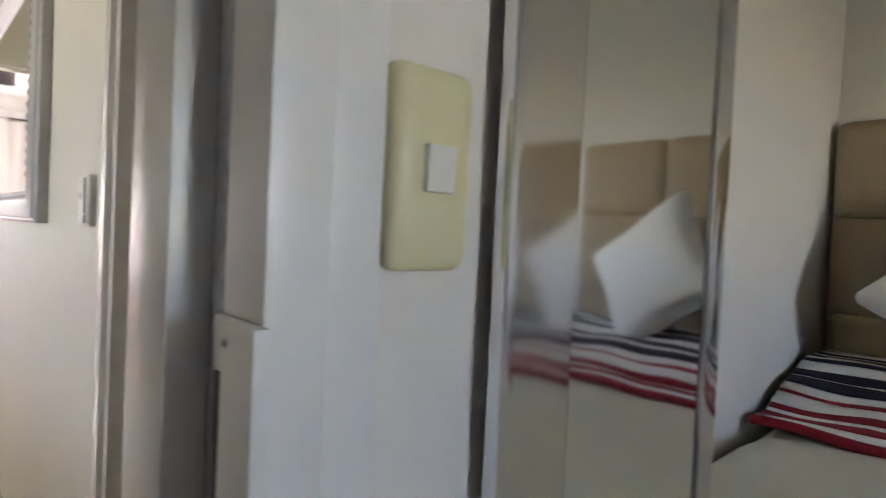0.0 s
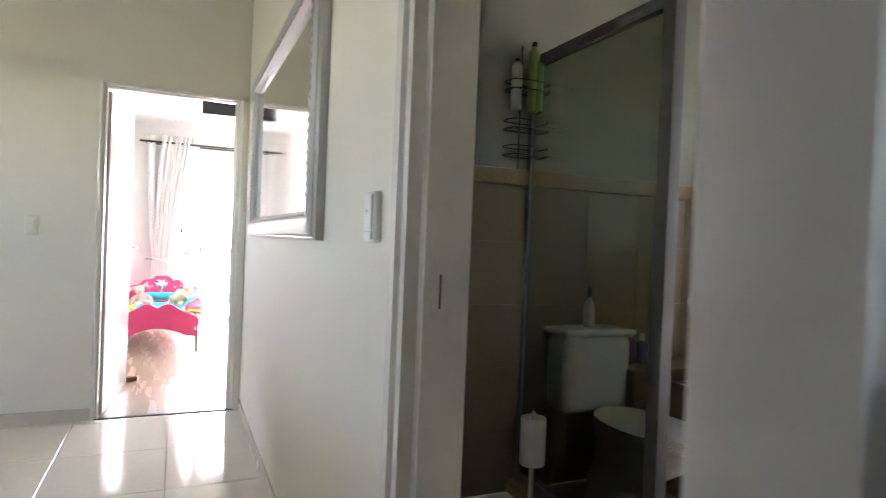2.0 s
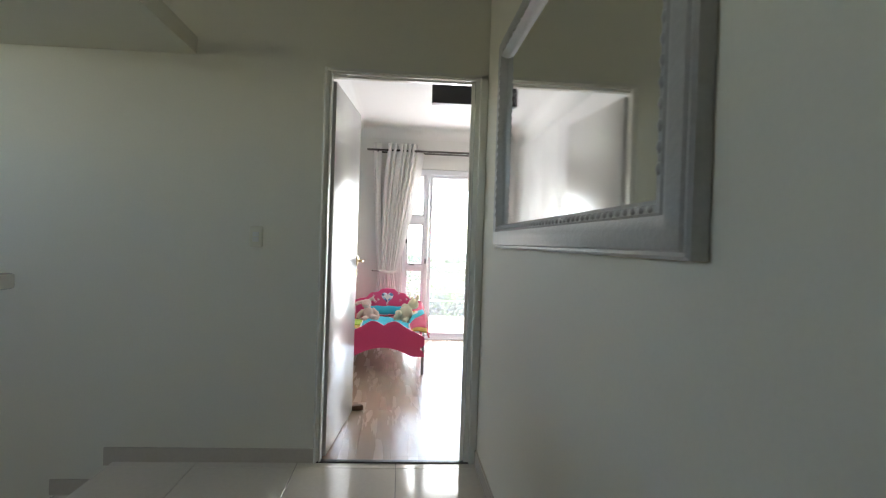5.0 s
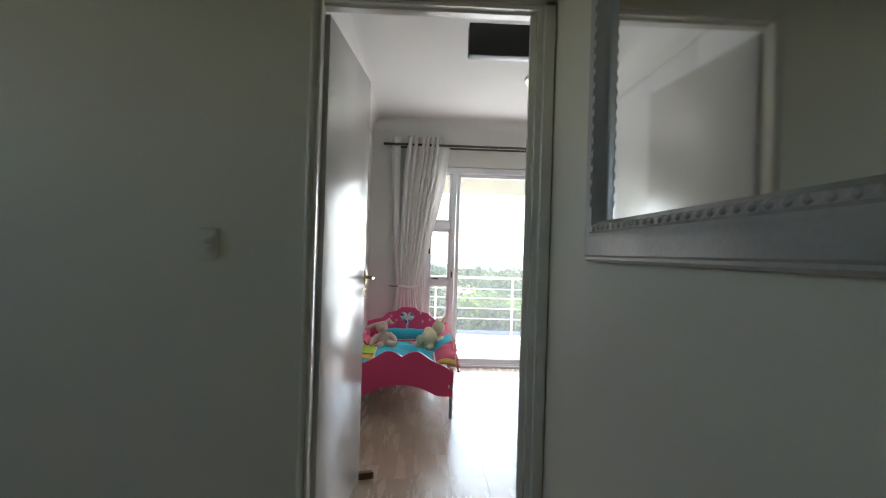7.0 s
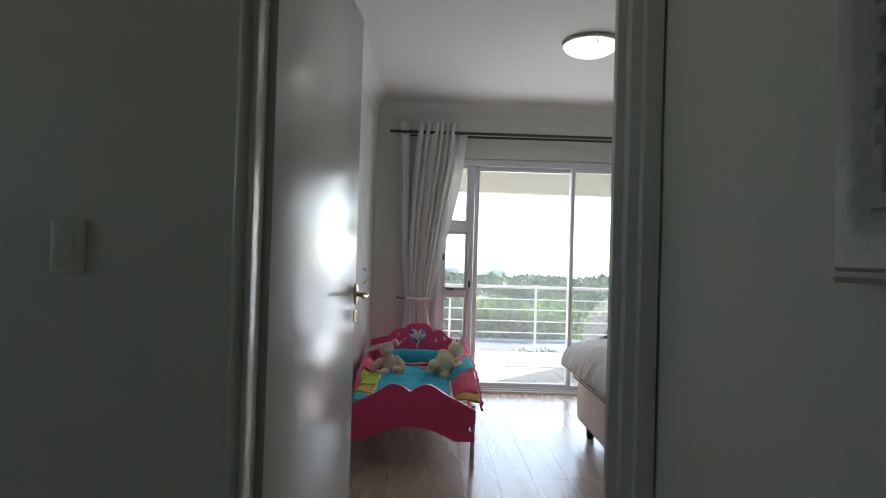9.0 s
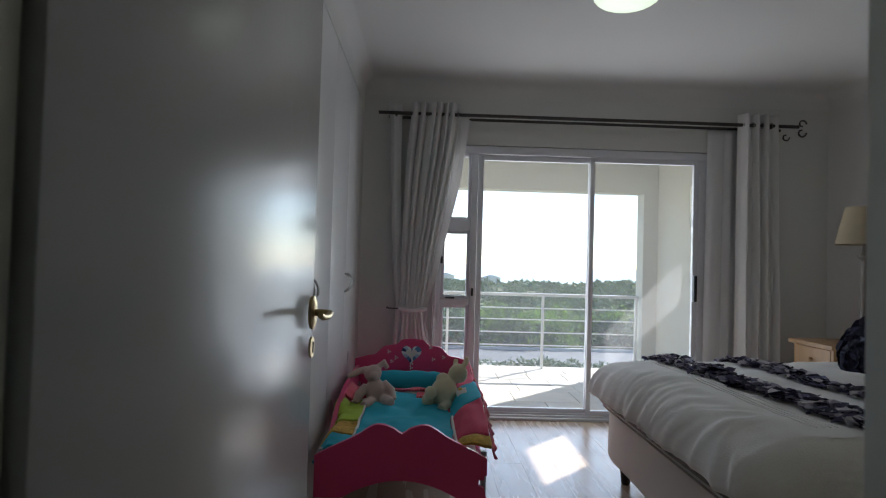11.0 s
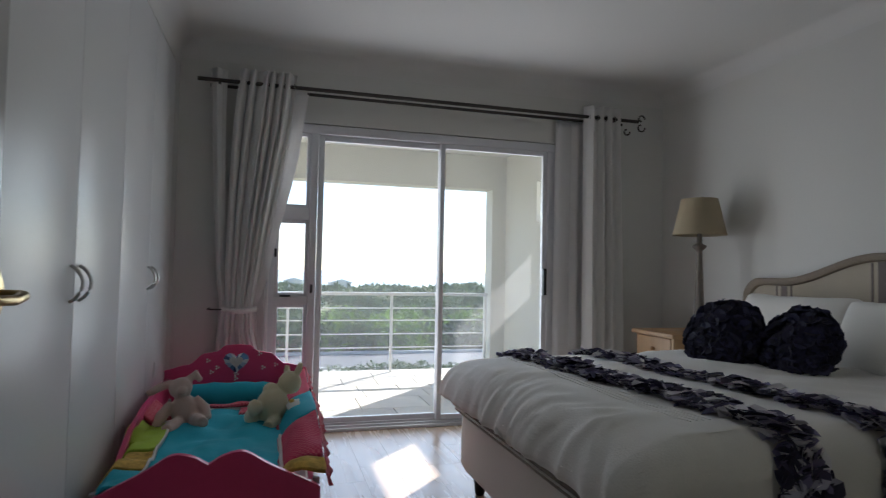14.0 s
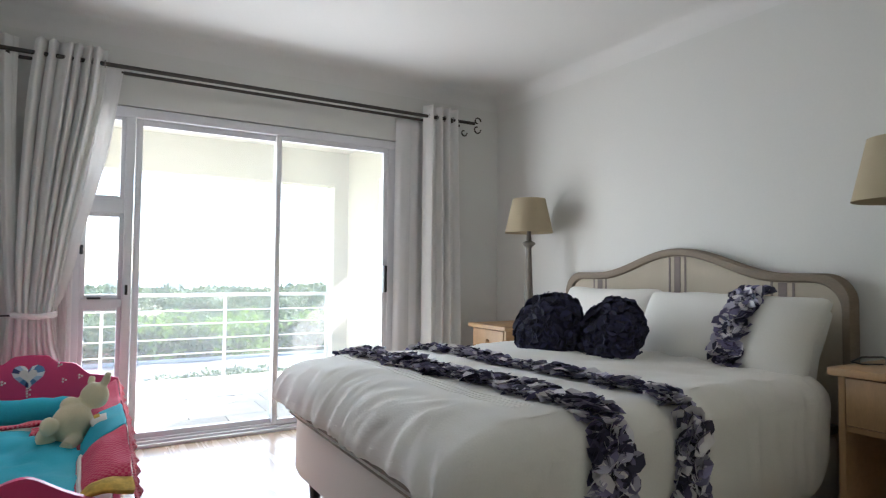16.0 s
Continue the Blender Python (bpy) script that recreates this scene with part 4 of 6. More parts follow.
def table_lamp(x, y, z0=0.72):
    t = thing("table_lamp", (x, y, z0), "table lamp with tapered grey wood column and beige shade", "lamp", "lamps beside the bed")
    part("column", turned(boxes((-0.055, 0.055, -0.055, 0.055, 0, 0.03), (-0.043, 0.043, -0.043, 0.043, 0.03, 0.055), bevel=0.005), Matrix.Translation((x, y, z0))), LAMPWOOD, t)
    bm = bmesh.new()
    lathe(bm, [(0.036, 0.775), (0.034, 0.80), (0.018, 1.26), (0.022, 1.268), (0.045, 1.29), (0.045, 1.30), (0.018, 1.315), (0.014, 1.40)], x, y, 10)
    part("shaft", bm, LAMPWOOD, t, "distressed tapered wooden shaft")
    bm = bmesh.new()
    n = 36
    prof = [(0.172, 1.37), (0.170, 1.375), (0.116, 1.613), (0.113, 1.613), (0.167, 1.375)]
    rings = [[bm.verts.new((x + r * math.cos(2 * math.pi * i / n), y + r * math.sin(2 * math.pi * i / n), z)) for i in range(n)] for r, z in prof]
    for a, b in zip(rings, rings[1:] + rings[:1]):
        for i in range(n):
            bm.faces.new((a[i], a[(i + 1) % n], b[(i + 1) % n], b[i]))
    part("shade", bm, SHADE, t, "plain beige linen shade")
    bm = bmesh.new()
    tube(bm, [(x, y, 1.40), (x, y, 1.60)], 0.006, 8)
    for a in range(3):
        tube(bm, [(x, y, 1.60), (x + 0.114 * math.cos(2.1 * a), y + 0.114 * math.sin(2.1 * a), 1.615)], 0.0025, 6)
    part("shade_carrier", bm, IRON, t)
    return t


table_lamp(2.87, 7.165)
table_lamp(2.84, 4.87, 0.74)
bm = bmesh.new()
tube(bm, [(2.79, 4.93, 0.745), (2.72, 4.97, 0.745), (2.70, 5.0, 0.752), (2.78, 5.0, 0.765), (2.9, 4.98, 0.76), (3.0, 5.0, 0.74), (3.075, 5.06, 0.70), (3.09, 5.07, 0.5)], 0.0035, 6)
tagged(part("lamp_cable", bm, BLACK), "thin black lamp cable over the nightstand", "cable")

# ---- child's bed ----
tb = thing("toddler_bed", (-0.07, 6.7, 0), "pink painted child's bed with scalloped ends", "child bed")


def foot_top(u):
    a = abs(u - 0.5) * 2
    hump = 0.442 + 0.034 * math.exp(-((a - 0.27) / 0.22) ** 2)
    return lerp(hump, 0.34, max(0, (a - 0.30) / 0.70) ** 1.4) - 0.012 * math.exp(-(a / 0.06) ** 2)


def head_top(x):
    return keyed([(0, 0.652), (0.065, 0.648), (0.115, 0.612), (0.175, 0.604), (0.265, 0.540), (0.40, 0.512)], abs(x + 0.062))[0]


TX0, TX1 = -0.435, 0.30
us = [i / 48 for i in range(49)]
bm = bmesh.new()
arch = [(lerp(TX0, TX1, u), 0.165 + 0.075 * max(0, 1 - (abs(u - 0.5) / 0.34) ** 2)) for u in reversed(us)]
prism(bm, [(lerp(TX0, TX1, u), foot_top(u)) for u in us] + [(TX1, 0.27), (TX1 - 0.035, 0.255), (TX1 - 0.035, 0.225), (TX1 - 0.01, 0.215)] + arch, "y", 5.925, 5.95)
part("footboard", bm, PINK, tb)
bm = bmesh.new()
prism(bm, [(x, head_top(x)) for x in [lerp(TX0 - 0.01, TX1 + 0.02, u) for u in us]] + [(TX1 + 0.02, 0.16), (TX0 - 0.01, 0.16)], "y", 7.41, 7.435)
hd = part("headboard", bm, PINK, tb)
# faceted heart on the headboard
bm = bmesh.new()
hp = []
for i in range(20):
    a = 2 * math.pi * i / 20
    hp.append((-0.068 + 0.0043 * 16 * math.sin(a) ** 3, 0.555 + 0.0043 * (13 * math.cos(a) - 5 * math.cos(2 * a) - 2 * math.cos(3 * a) - math.cos(4 * a))))
for i in range(20):
    (u0, v0), (u1, v1) = hp[i], hp[(i + 1) % 20]
    c = (-0.068, 0.56)
    q = [bm.verts.new(p) for p in ((u0, 7.408, v0), (u1, 7.408, v1), (lerp(u1, c[0], 0.45), 7.398, lerp(v1, c[1], 0.45)), (lerp(u0, c[0], 0.45), 7.398, lerp(v0, c[1], 0.45)))]
    bm.faces.new(q)
part("gem_heart", bm, petal_ramp("blue_gem_facets", [(0, (0.02, 0.04, 0.14)), (0.28, (0.10, 0.24, 0.46)), (0.52, (0.42, 0.58, 0.72)), (0.74, (0.78, 0.80, 0.82))]), hd, "blue and white faceted gem heart", smooth=False)
bm = bmesh.new()
prism(bm, [(lerp(u, -0.068, 0.45), lerp(v, 0.56, 0.45)) for u, v in hp], "y", 7.398, 7.41)
part("gem_centre", bm, WHITEDOT, hd, "pale centre of the heart")
for x, z in ((-0.22, 0.565), (-0.20, 0.50), (-0.17, 0.525), (0.06, 0.60), (0.08, 0.52), (0.15, 0.535), (-0.068, 0.46), (-0.068, 0.485)):
    bm = bmesh.new()
    for a in range(3):
        bmesh.ops.create_icosphere(bm, subdivisions=1, radius=0.006, matrix=Matrix.Translation((x + 0.008 * math.cos(2.1 * a), 7.407, z + 0.008 * math.sin(2.1 * a))))
    part("flower_dot", bm, WHITEDOT, hd, "tiny pale flower")
for x in (TX0 + 0.02, TX1 - 0.012):
    for y in (5.965, 7.395):
        bm = bmesh.new()
        tube(bm, [(x, y, 0.0), (x, y, 0.36)], 0.013, 10)
        part("leg", bm, METALLEG, tb, "grey metal tube leg")
for x in (TX0 + 0.01, TX1 - 0.02):
    bm = bmesh.new()
    prism(bm, [(5.95, 0.24), (5.95, 0.30), (6.25, 0.32), (6.5, 0.42), (6.8, 0.46), (7.2, 0.47), (7.41, 0.47), (7.41, 0.24)], "x", x - 0.01, x + 0.01)
    part("side_rail", bm, PINK, tb)
part("slat_base", boxes((TX0 + 0.02, TX1 - 0.03, 5.96, 7.40, 0.235, 0.25)), METALLEG, tb)
tagged(part("mattress", soft_box(TX0 + 0.022, TX1 - 0.032, 5.955, 7.40, 0.25, 0.345, 0.03, 10), LINEN), "thin white child's mattress on the pink bed", "mattress")

quilt = thing("quilt", (-0.07, 6.5, 0.36), "patchwork child's quilt in turquoise, lime and red gingham", "quilt")


def patch(name, x0, x1, y0, y1, z, material, seed, label="", sag=None):
    def fn(u, v):
        x, y = lerp(x0, x1, u), lerp(y0, y1, v)
        edge = max(0.0, (x - 0.245) / 0.09)
        edge2 = max(0.0, (-0.385 - x) / 0.05)
        h = z + 0.030 * fnoise((x, y, seed), 6, 1) + 0.010 * fnoise((x, y, seed), 14, 2)
        if y > 6.45:
            h += 0.11 * (min(1.0, edge) + 0.45 * min(1, edge2)) * min(1, (y - 6.45) / 0.2) - 0.0
        else:
            h -= 0.16 * max(0, edge - 0.55) + 0.08 * edge2
        return (x, y, h)
    ob = link(name, grid_sheet(fn, 36, 36), material, quilt, label)
    return thick(ob, 0.014, 1.0)


patch("centre_panel", -0.29, 0.172, 5.955, 6.98, 0.372, TURQ, 1, "turquoise cotton panel")
patch("side_panel", -0.44, -0.288, 6.33, 6.72, 0.380, LIME, 1, "lime green cotton panel")
patch("side_panel", -0.44, -0.288, 6.73, 7.0, 0.40, GINGHAM, 1, "red gingham panel")
patch("side_panel", -0.44, -0.288, 6.11, 6.32, 0.374, YELLOW, 1, "mustard printed panel")
patch("side_panel", -0.44, -0.288, 5.955, 6.10, 0.37, TURQ, 1, "turquoise printed panel")
patch("braid", -0.293, -0.285, 5.955, 6.98, 0.384, WHITEDOT, 1, "white braid")
patch("gingham_band", -0.28, 0.16, 6.99, 7.10, 0.392, GINGHAM, 2, "red gingham band")
patch("heart_patch", -0.02, 0.08, 6.86, 6.98, 0.386, GINGHAM, 1, "red heart patch")


def bumper_edge(y):
    """Height of the padded side's outer edge along the bed."""
    return keyed([(5.93, 0.375), (6.10, 0.425), (6.45, 0.480), (6.75, 0.478), (7.05, 0.462), (7.40, 0.50)], y)[0]


def bumper(name, y0, y1, material, label, lift=0.0, u0=0.0, u1=1.0):
    """One cloth length of the padded side that rises from the quilt to its frilled edge."""
    def fn(u, v):
        w, y = lerp(u0, u1, u), lerp(y0, y1, v)
        puff = 0.032 * math.sin(math.pi * w) * (0.6 + 0.4 * math.sin(math.pi * v)) + 0.010 * fnoise((w * 3, y * 9, 2), 1.0)
        z = lerp(0.372, bumper_edge(y), max(w, 0) ** 1.2)
        return (lerp(0.176, 0.318, w) - 0.55 * puff - lift, y, z + puff + lift)
    return thick(link(name, grid_sheet(fn, 18, 26), material, quilt, label), 0.014, 1.0)


bumper("side_panel", 5.945, 6.015, YELLOW, "mustard printed corner")
bumper("side_panel", 6.02, 6.415, PINKDOT, "pink dotted panel")
bumper("side_panel", 6.42, 6.86, TURQ, "turquoise bumper panel")
bumper("side_panel", 6.865, 7.38, PINKDOT, "pink dotted bumper panel")
bumper("picture_square", 6.60, 6.70, WHITEDOT, "small white appliqued square", 0.010, 0.42, 0.72)
bumper("picture_dot", 6.635, 6.665, YELLOW, "orange motif on the square", 0.016, 0.52, 0.62)
bumper("braid", 5.95, 6.98, GINGHAM, "red checked piping", 0.006, -0.06, 0.02)
bumper("braid", 5.95, 6.42, WHITEDOT, "white braid", 0.007, 0.03, 0.09)


def frill(u, v):
    y = lerp(5.92, 7.40, u)
    w = 0.004 * math.sin(y * 150) + 0.005 * math.sin(y * 61)
    return (0.320 + w * v + 0.020 * v, y, bumper_edge(y) + 0.012 - 0.042 * v + 0.3 * w * v + 0.006 * math.sin(y * 23))


thick(link("frill", grid_sheet(frill, 420, 4), GINGHAM, quilt, "gathered red gingham frill"), 0.004)

bolster = thing("bolster", (-0.08, 7.22, 0.44), "turquoise cylinder bolster at the head of the child's bed", "bolster")
bm = bmesh.new()
tube(bm, [(-0.30 + 0.43 * i / 10, 7.23 + 0.004 * math.sin(3 * i), 0.412 + 0.004 * math.cos(2 * i)) for i in range(11)], lambda u: 0.060 * (1 - 0.18 * abs(2 * u - 1) ** 6), 20)
part("cover", bm, TURQ, bolster)


def plush(name, blobs, tubes, material, label, m):
    """A stuffed toy as one plain mesh."""
    bm = bmesh.new()
    for c, r in blobs:
        bmesh.ops.create_icosphere(bm, subdivisions=3, radius=1, matrix=m @ Matrix.Translation(c) @ Matrix.Diagonal((*r, 1)))
    for pts, r in tubes:
        b2 = bmesh.new()
        tube(b2, pts, r, 12)
        turned(b2, m)
        me = bpy.data.meshes.new("t")
        b2.to_mesh(me)
        b2.free()
        bm.from_mesh(me)
        bpy.data.meshes.remove(me)
    for v in bm.verts:
        v.co += Vector((fnoise(v.co, 40), fnoise(v.co, 40, 2), fnoise(v.co, 40, 5))) * 0.003
    ob = part(name, bm, material)
    rm = ob.modifiers.new("joined", 'REMESH')
    rm.mode, rm.voxel_size, rm.use_smooth_shade = 'VOXEL', 0.006, True
    return tagged(ob, label, "plush toy", "plush toys on the child's bed")


fat = lambda r: (lambda u: r * (0.75 + 0.5 * math.sin(math.pi * min(u * 0.75 + 0.2, 1))))
plush("plush_rabbit", [((0, 0, 0.075), (0.062, 0.055, 0.08)), ((-0.005, -0.01, 0.185), (0.052, 0.05, 0.05)), ((-0.005, -0.055, 0.175), (0.026, 0.022, 0.022))],
      [([(-0.05, 0, 0.12), (-0.10, -0.02, 0.075), (-0.13, -0.04, 0.035)], fat(0.022)), ([(0.05, 0, 0.12), (0.085, -0.03, 0.07), (0.09, -0.06, 0.02)], fat(0.022)),
       ([(-0.03, -0.03, 0.03), (-0.07, -0.10, 0.025), (-0.10, -0.15, 0.03)], fat(0.028)), ([(0.03, -0.03, 0.03), (0.045, -0.10, 0.025), (0.06, -0.15, 0.025)], fat(0.028)),
       ([(-0.035, 0, 0.215), (-0.09, 0.01, 0.205), (-0.15, 0.0, 0.185)], fat(0.017)), ([(0.035, 0, 0.215), (0.07, 0.0, 0.235), (0.085, -0.01, 0.20)], fat(0.018))],
      BUNNYFUR, "pink-beige plush rabbit sitting against the bolster", pose(-0.235, 6.72, 0.372, -6, -8, 14) @ Matrix.Scale(0.95, 4))
plush("plush_lamb", [((0, 0, 0.08), (0.075, 0.075, 0.085)), ((0.05, 0.05, 0.19), (0.055, 0.05, 0.055)), ((-0.02, 0.01, 0.15), (0.04, 0.035, 0.035)), ((-0.07, -0.05, 0.03), (0.035, 0.035, 0.04)), ((-0.05, -0.09, 0.08), (0.034, 0.03, 0.036))],
      [([(0.07, 0.05, 0.22), (0.085, 0.05, 0.26), (0.09, 0.05, 0.29)], fat(0.014)), ([(0.02, 0.07, 0.235), (0.02, 0.075, 0.265)], fat(0.014)), ([(0.04, -0.04, 0.03), (0.03, -0.11, 0.01)], fat(0.03))],
      CREAMFUR, "cream plush lamb slumped against the bumper", pose(0.125, 6.70, 0.372, -4, 6, -20) @ Matrix.Scale(1.0, 4))

# ---- ceiling lamp and black unit over the doorway ----
dome = thing("ceiling_lamp", (0.985, 6.30, H_BED), "round frosted glass ceiling lamp with a metal rim", "ceiling lamp")
bm = bmesh.new()
lathe(bm, [(0.175, H_BED), (0.178, H_BED - 0.012), (0.170, H_BED - 0.024), (0.0, H_BED - 0.024)], 0.985, 6.30, 40)
part("rim", bm, STEEL, dome)
bm = bmesh.new()
lathe(bm, [(0.168, H_BED - 0.022)] + [(0.168 * math.cos(a), H_BED - 0.022 - 0.066 * math.sin(a)) for a in [k * math.pi / 2 / 9 for k in range(1, 9)]] + [(0.005, H_BED - 0.088)], 0.985, 6.30, 40)
part("diffuser", bm, mat("frosted_lamp_glass", (0.8, 0.8, 0.66), 0.35, var=0.05, scale=20, emit=((0.86, 1.0, 0.70), 0.35)), dome, "frosted cream glass bowl")
bm = bmesh.new()
tube(bm, [(0.985, 6.125, H_BED - 0.03), (0.975, 6.12, H_BED - 0.05), (0.99, 6.125, H_BED - 0.066), (0.98, 6.13, H_BED - 0.076)], 0.003, 6)
part("clip", bm, IRON, dome)

tv = thing("wall_mounted_tv", (0.62, 4.3, 2.046), "slim black television hung below the ceiling", "television")
part("case", boxes((0.219, 0.99, 4.263, 4.335, 2.046, 2.186), bevel=0.006), BLACK, tv)
part("bracket", boxes((0.58, 0.70, 4.285, 4.315, 2.184, H_BED)), IRON, tv)

# ---- hall ----
OFF = Vector((0, -0.08, 0))


def switch(name, m, w, h, material, rockers, label, proud=0.012):
    """A wall switch: plate with rounded edge and its rockers, facing its own -y."""
    t = thing(name, m.translation, label, "light switch")
    part("plate", turned(soft_box(-w / 2, w / 2, -proud, 0.012, -h / 2, h / 2, 0.011, 14), m), material, t)
    for x0, x1, z0, z1, tilt in rockers:
        part("rocker", turned(turned(boxes((x0, x1, -0.0045, 0.004, z0, z1), bevel=0.0015), pose(0, 0.0005 - proud, 0, tilt)), m), WHITEPLASTIC, t, "white rocker")
    return t


switch("light_switch", pose(0.405, -0.262, 1.237), 0.064, 0.122, CREAMPLASTIC, [(-0.010, 0.012, -0.014, 0.014, 3)], "cream plastic light switch with one rocker")
switch("light_switch", pose(0.499, 1.010, 1.237, 0, 0, -90), 0.072, 0.118, WHITEPLASTIC, [(-0.028, 0.028, -0.031, 0.05, 1), (-0.028, 0.028, -0.052, -0.034, 1)], "white dimmer switch plate on the hall wall", 0.018)
switch("light_switch", pose(-0.705, 3.899, 1.19), 0.07, 0.115, ECRUPLASTIC, [(-0.016, 0.016, 0.002, 0.026, 2), (-0.016, 0.016, -0.026, -0.002, 2)], "cream double light switch beside the bedroom door")
bm = bmesh.new()
bmesh.ops.create_icosphere(bm, subdivisions=2, radius=0.010, matrix=pose(0.4815, 1.012, 1.246))
tagged(part("dimmer_knob", bm, WHITEPLASTIC), "small round white dimmer knob", "dimmer")

# framed wall mirror with a beaded edge
mir = thing("wall_mirror", (0.47, 2.36, 1.6), "large mirror in a wide silver frame with beading", "mirror")
MY0, MY1, MZ0, MZ1 = 1.545, 3.322, 1.175, 2.085


def moulding(profile, y0, y1, z0, z1):
    """A frame profile of (inset, x) mitred round a rectangle on the wall."""
    bm = bmesh.new()
    rings = [[bm.verts.new((x, y, z)) for y, z in ((y0 + i, z0 + i), (y1 - i, z0 + i), (y1 - i, z1 - i), (y0 + i, z1 - i))] for i, x in profile]
    for a, b in zip(rings, rings[1:]):
        for k in range(4):
            bm.faces.new((a[k], a[(k + 1) % 4], b[(k + 1) % 4], b[k]))
    return bm


part("frame", moulding([(0, 0.499), (0, 0.472), (0.006, 0.466), (0.012, 0.466), (0.016, 0.460), (0.045, 0.452), (0.070, 0.459), (0.074, 0.455), (0.088, 0.455), (0.091, 0.462), (0.098, 0.470), (0.100, 0.485)], MY0, MY1, MZ0, MZ1), SILVER, mir, "silver painted moulded frame")
part("glass", boxes((0.482, 0.488, MY0 + 0.097, MY1 - 0.097, MZ0 + 0.097, MZ1 - 0.097)), MIRROR, mir, "clear mirror glass")
part("back_board", boxes((0.488, 0.4985, MY0 + 0.004, MY1 - 0.004, MZ0 + 0.004, MZ1 - 0.004)), BLACK, mir)
bead = bpy.data.meshes.new("bead")
bm = bmesh.new()
bmesh.ops.create_icosphere(bm, subdivisions=1, radius=1)
for v in bm.verts:
    v.co = Vector((v.co.x * 0.006, v.co.y * 0.013, v.co.z * 0.008))
bm.to_mesh(bead)
bm.free()
bead.materials.append(SILVER)
for p in bead.polygons:
    p.use_smooth = True
frame_ob = mir.children[0]


def add_bead(y, z, upright):
    b = new("bead", bead)
    b.parent = frame_ob
    b.matrix_basis = Matrix.Translation((0.4555, y, z)) @ pose(0, 0, 0, 90 if upright else 0)


n = 44
for i in range(n):
    y = lerp(MY0 + 0.11, MY1 - 0.11, i / (n - 1))
    add_bead(y, MZ0 + 0.081, False)
    if i % 2 == 0:
        add_bead(y, MZ1 - 0.081, False)
for i in range(1, 20):
    z = lerp(MZ0 + 0.11, MZ1 - 0.11, i / 20)
    add_bead(MY0 + 0.081, z, True), add_bead(MY1 - 0.081, z, True)

# lock keeps in the two frames
keep = thing("strike_plate", (0.27, -0.24, 1.13), "white painted lock keep in the door frame", "lock keep")
part("plate", boxes((0.290, 0.2995, -0.284, -0.247, 0.85, 1.152), (0.2945, 0.2995, -0.247, -0.226, 1.122, 1.152), bevel=0.003), GLOSSPAINT, keep)
# no hole is cut: a dark block on the lip paints the slot's shade
part("slot", boxes((0.2955, 0.2988, -0.2465, -0.2275, 0.85, 1.1215)), mat("recess_shade", (0.10, 0.10, 0.105), 0.8, var=0.2), keep, "dark block standing in for the latch slot's shade")
bm = bmesh.new()
bmesh.ops.create_icosphere(bm, subdivisions=2, radius=0.0025, matrix=pose(0.2905, -0.253, 1.141))
part("screw", bm, STEEL, keep)
keep2 = thing("strike_plate", (0.565, 0.795, 1.03), "cream lock keep in the bathroom door frame", "lock keep")
part("plate", boxes((0.552, 0.594, 0.790, 0.7955, 1.03, 1.139), bevel=0.0015), FRAMEPAINT, keep2)
# slot's inner shade again, as a thin dark block on the plate
part("slot", boxes((0.567, 0.5715, 0.7885, 0.7902, 1.05, 1.12)), bpy.data.materials["recess_shade"], keep2, "dark block standing in for the latch slot's shade")

# threshold strip under the bedroom door
structure("trim_threshold", boxes((-0.36, 0.475, YS - 0.012, YS + 0.028, -0.004, 0.006), bevel=0.002), IRON, "thin dark metal threshold strip", "trim")

# ---- bathroom ----
TOILET = mat("white_vitreous_china", (0.74, 0.74, 0.70), 0.12, var=0.02, bump=0.0)
# dark tint in the glass stands in for dim light on what's behind
DIMGLASS = glass_mat("dimming_shower_glass", (0.54, 0.57, 0.50))
SCREENALU = mat("dull_anodised_aluminium", (0.20, 0.205, 0.21), 0.5, metal=0.3, var=0.06)
TRIMTILE = mat("brown_border_tile", (0.30, 0.22, 0.12), 0.3, var=0.2, scale=40, bump=0.4)

wc = thing("toilet", (1.95, 1.8, 0), "white close-coupled toilet with closed lid", "toilet")
part("cistern", soft_box(1.74, 2.13, 1.95, 2.13, 0.40, 0.765, 0.04, 10), TOILET, wc)
part("cistern_lid", soft_box(1.725, 2.145, 1.935, 2.14, 0.765, 0.80, 0.018, 8), TOILET, wc)
bm = bmesh.new()
for k, (rx, ry, cy, z) in enumerate(((0.10, 0.16, 1.84, 0.0), (0.095, 0.15, 1.84, 0.12), (0.12, 0.19, 1.74, 0.22), (0.175, 0.27, 1.65, 0.34), (0.185, 0.28, 1.64, 0.395), (0.17, 0.265, 1.64, 0.40))):
    ring_ = [bm.verts.new((1.95 + rx * math.cos(2 * math.pi * i / 28), cy + ry * math.sin(2 * math.pi * i / 28), z)) for i in range(28)]
    if k:
        for i in range(28):
            bm.faces.new((prev[i], prev[(i + 1) % 28], ring_[(i + 1) % 28], ring_[i]))
    prev = ring_
bm.faces.new(prev)
part("bowl", bm, TOILET, wc)
for nm, z, s in (("seat", 0.402, 1.0), ("lid", 0.424, 0.98)):
    bm = bmesh.new()
    prism(bm, [(1.95 + 0.19 * s * math.cos(2 * math.pi * i / 32), 1.64 + 0.285 * s * math.sin(2 * math.pi * i / 32)) for i in range(32)], "z", z, z + 0.018)
    bmesh.ops.bevel(bm, geom=[e for e in bm.edges if abs(e.verts[0].co.z - e.verts[1].co.z) < 1e-5], offset=0.006, segments=2, affect='EDGES')
    part(nm, bm, TOILET, wc)
bottle = thing("soap_bottle", (1.92, 2.03, 0.80), "clear pump bottle with a black top on the cistern", "bottle")
bm = bmesh.new()
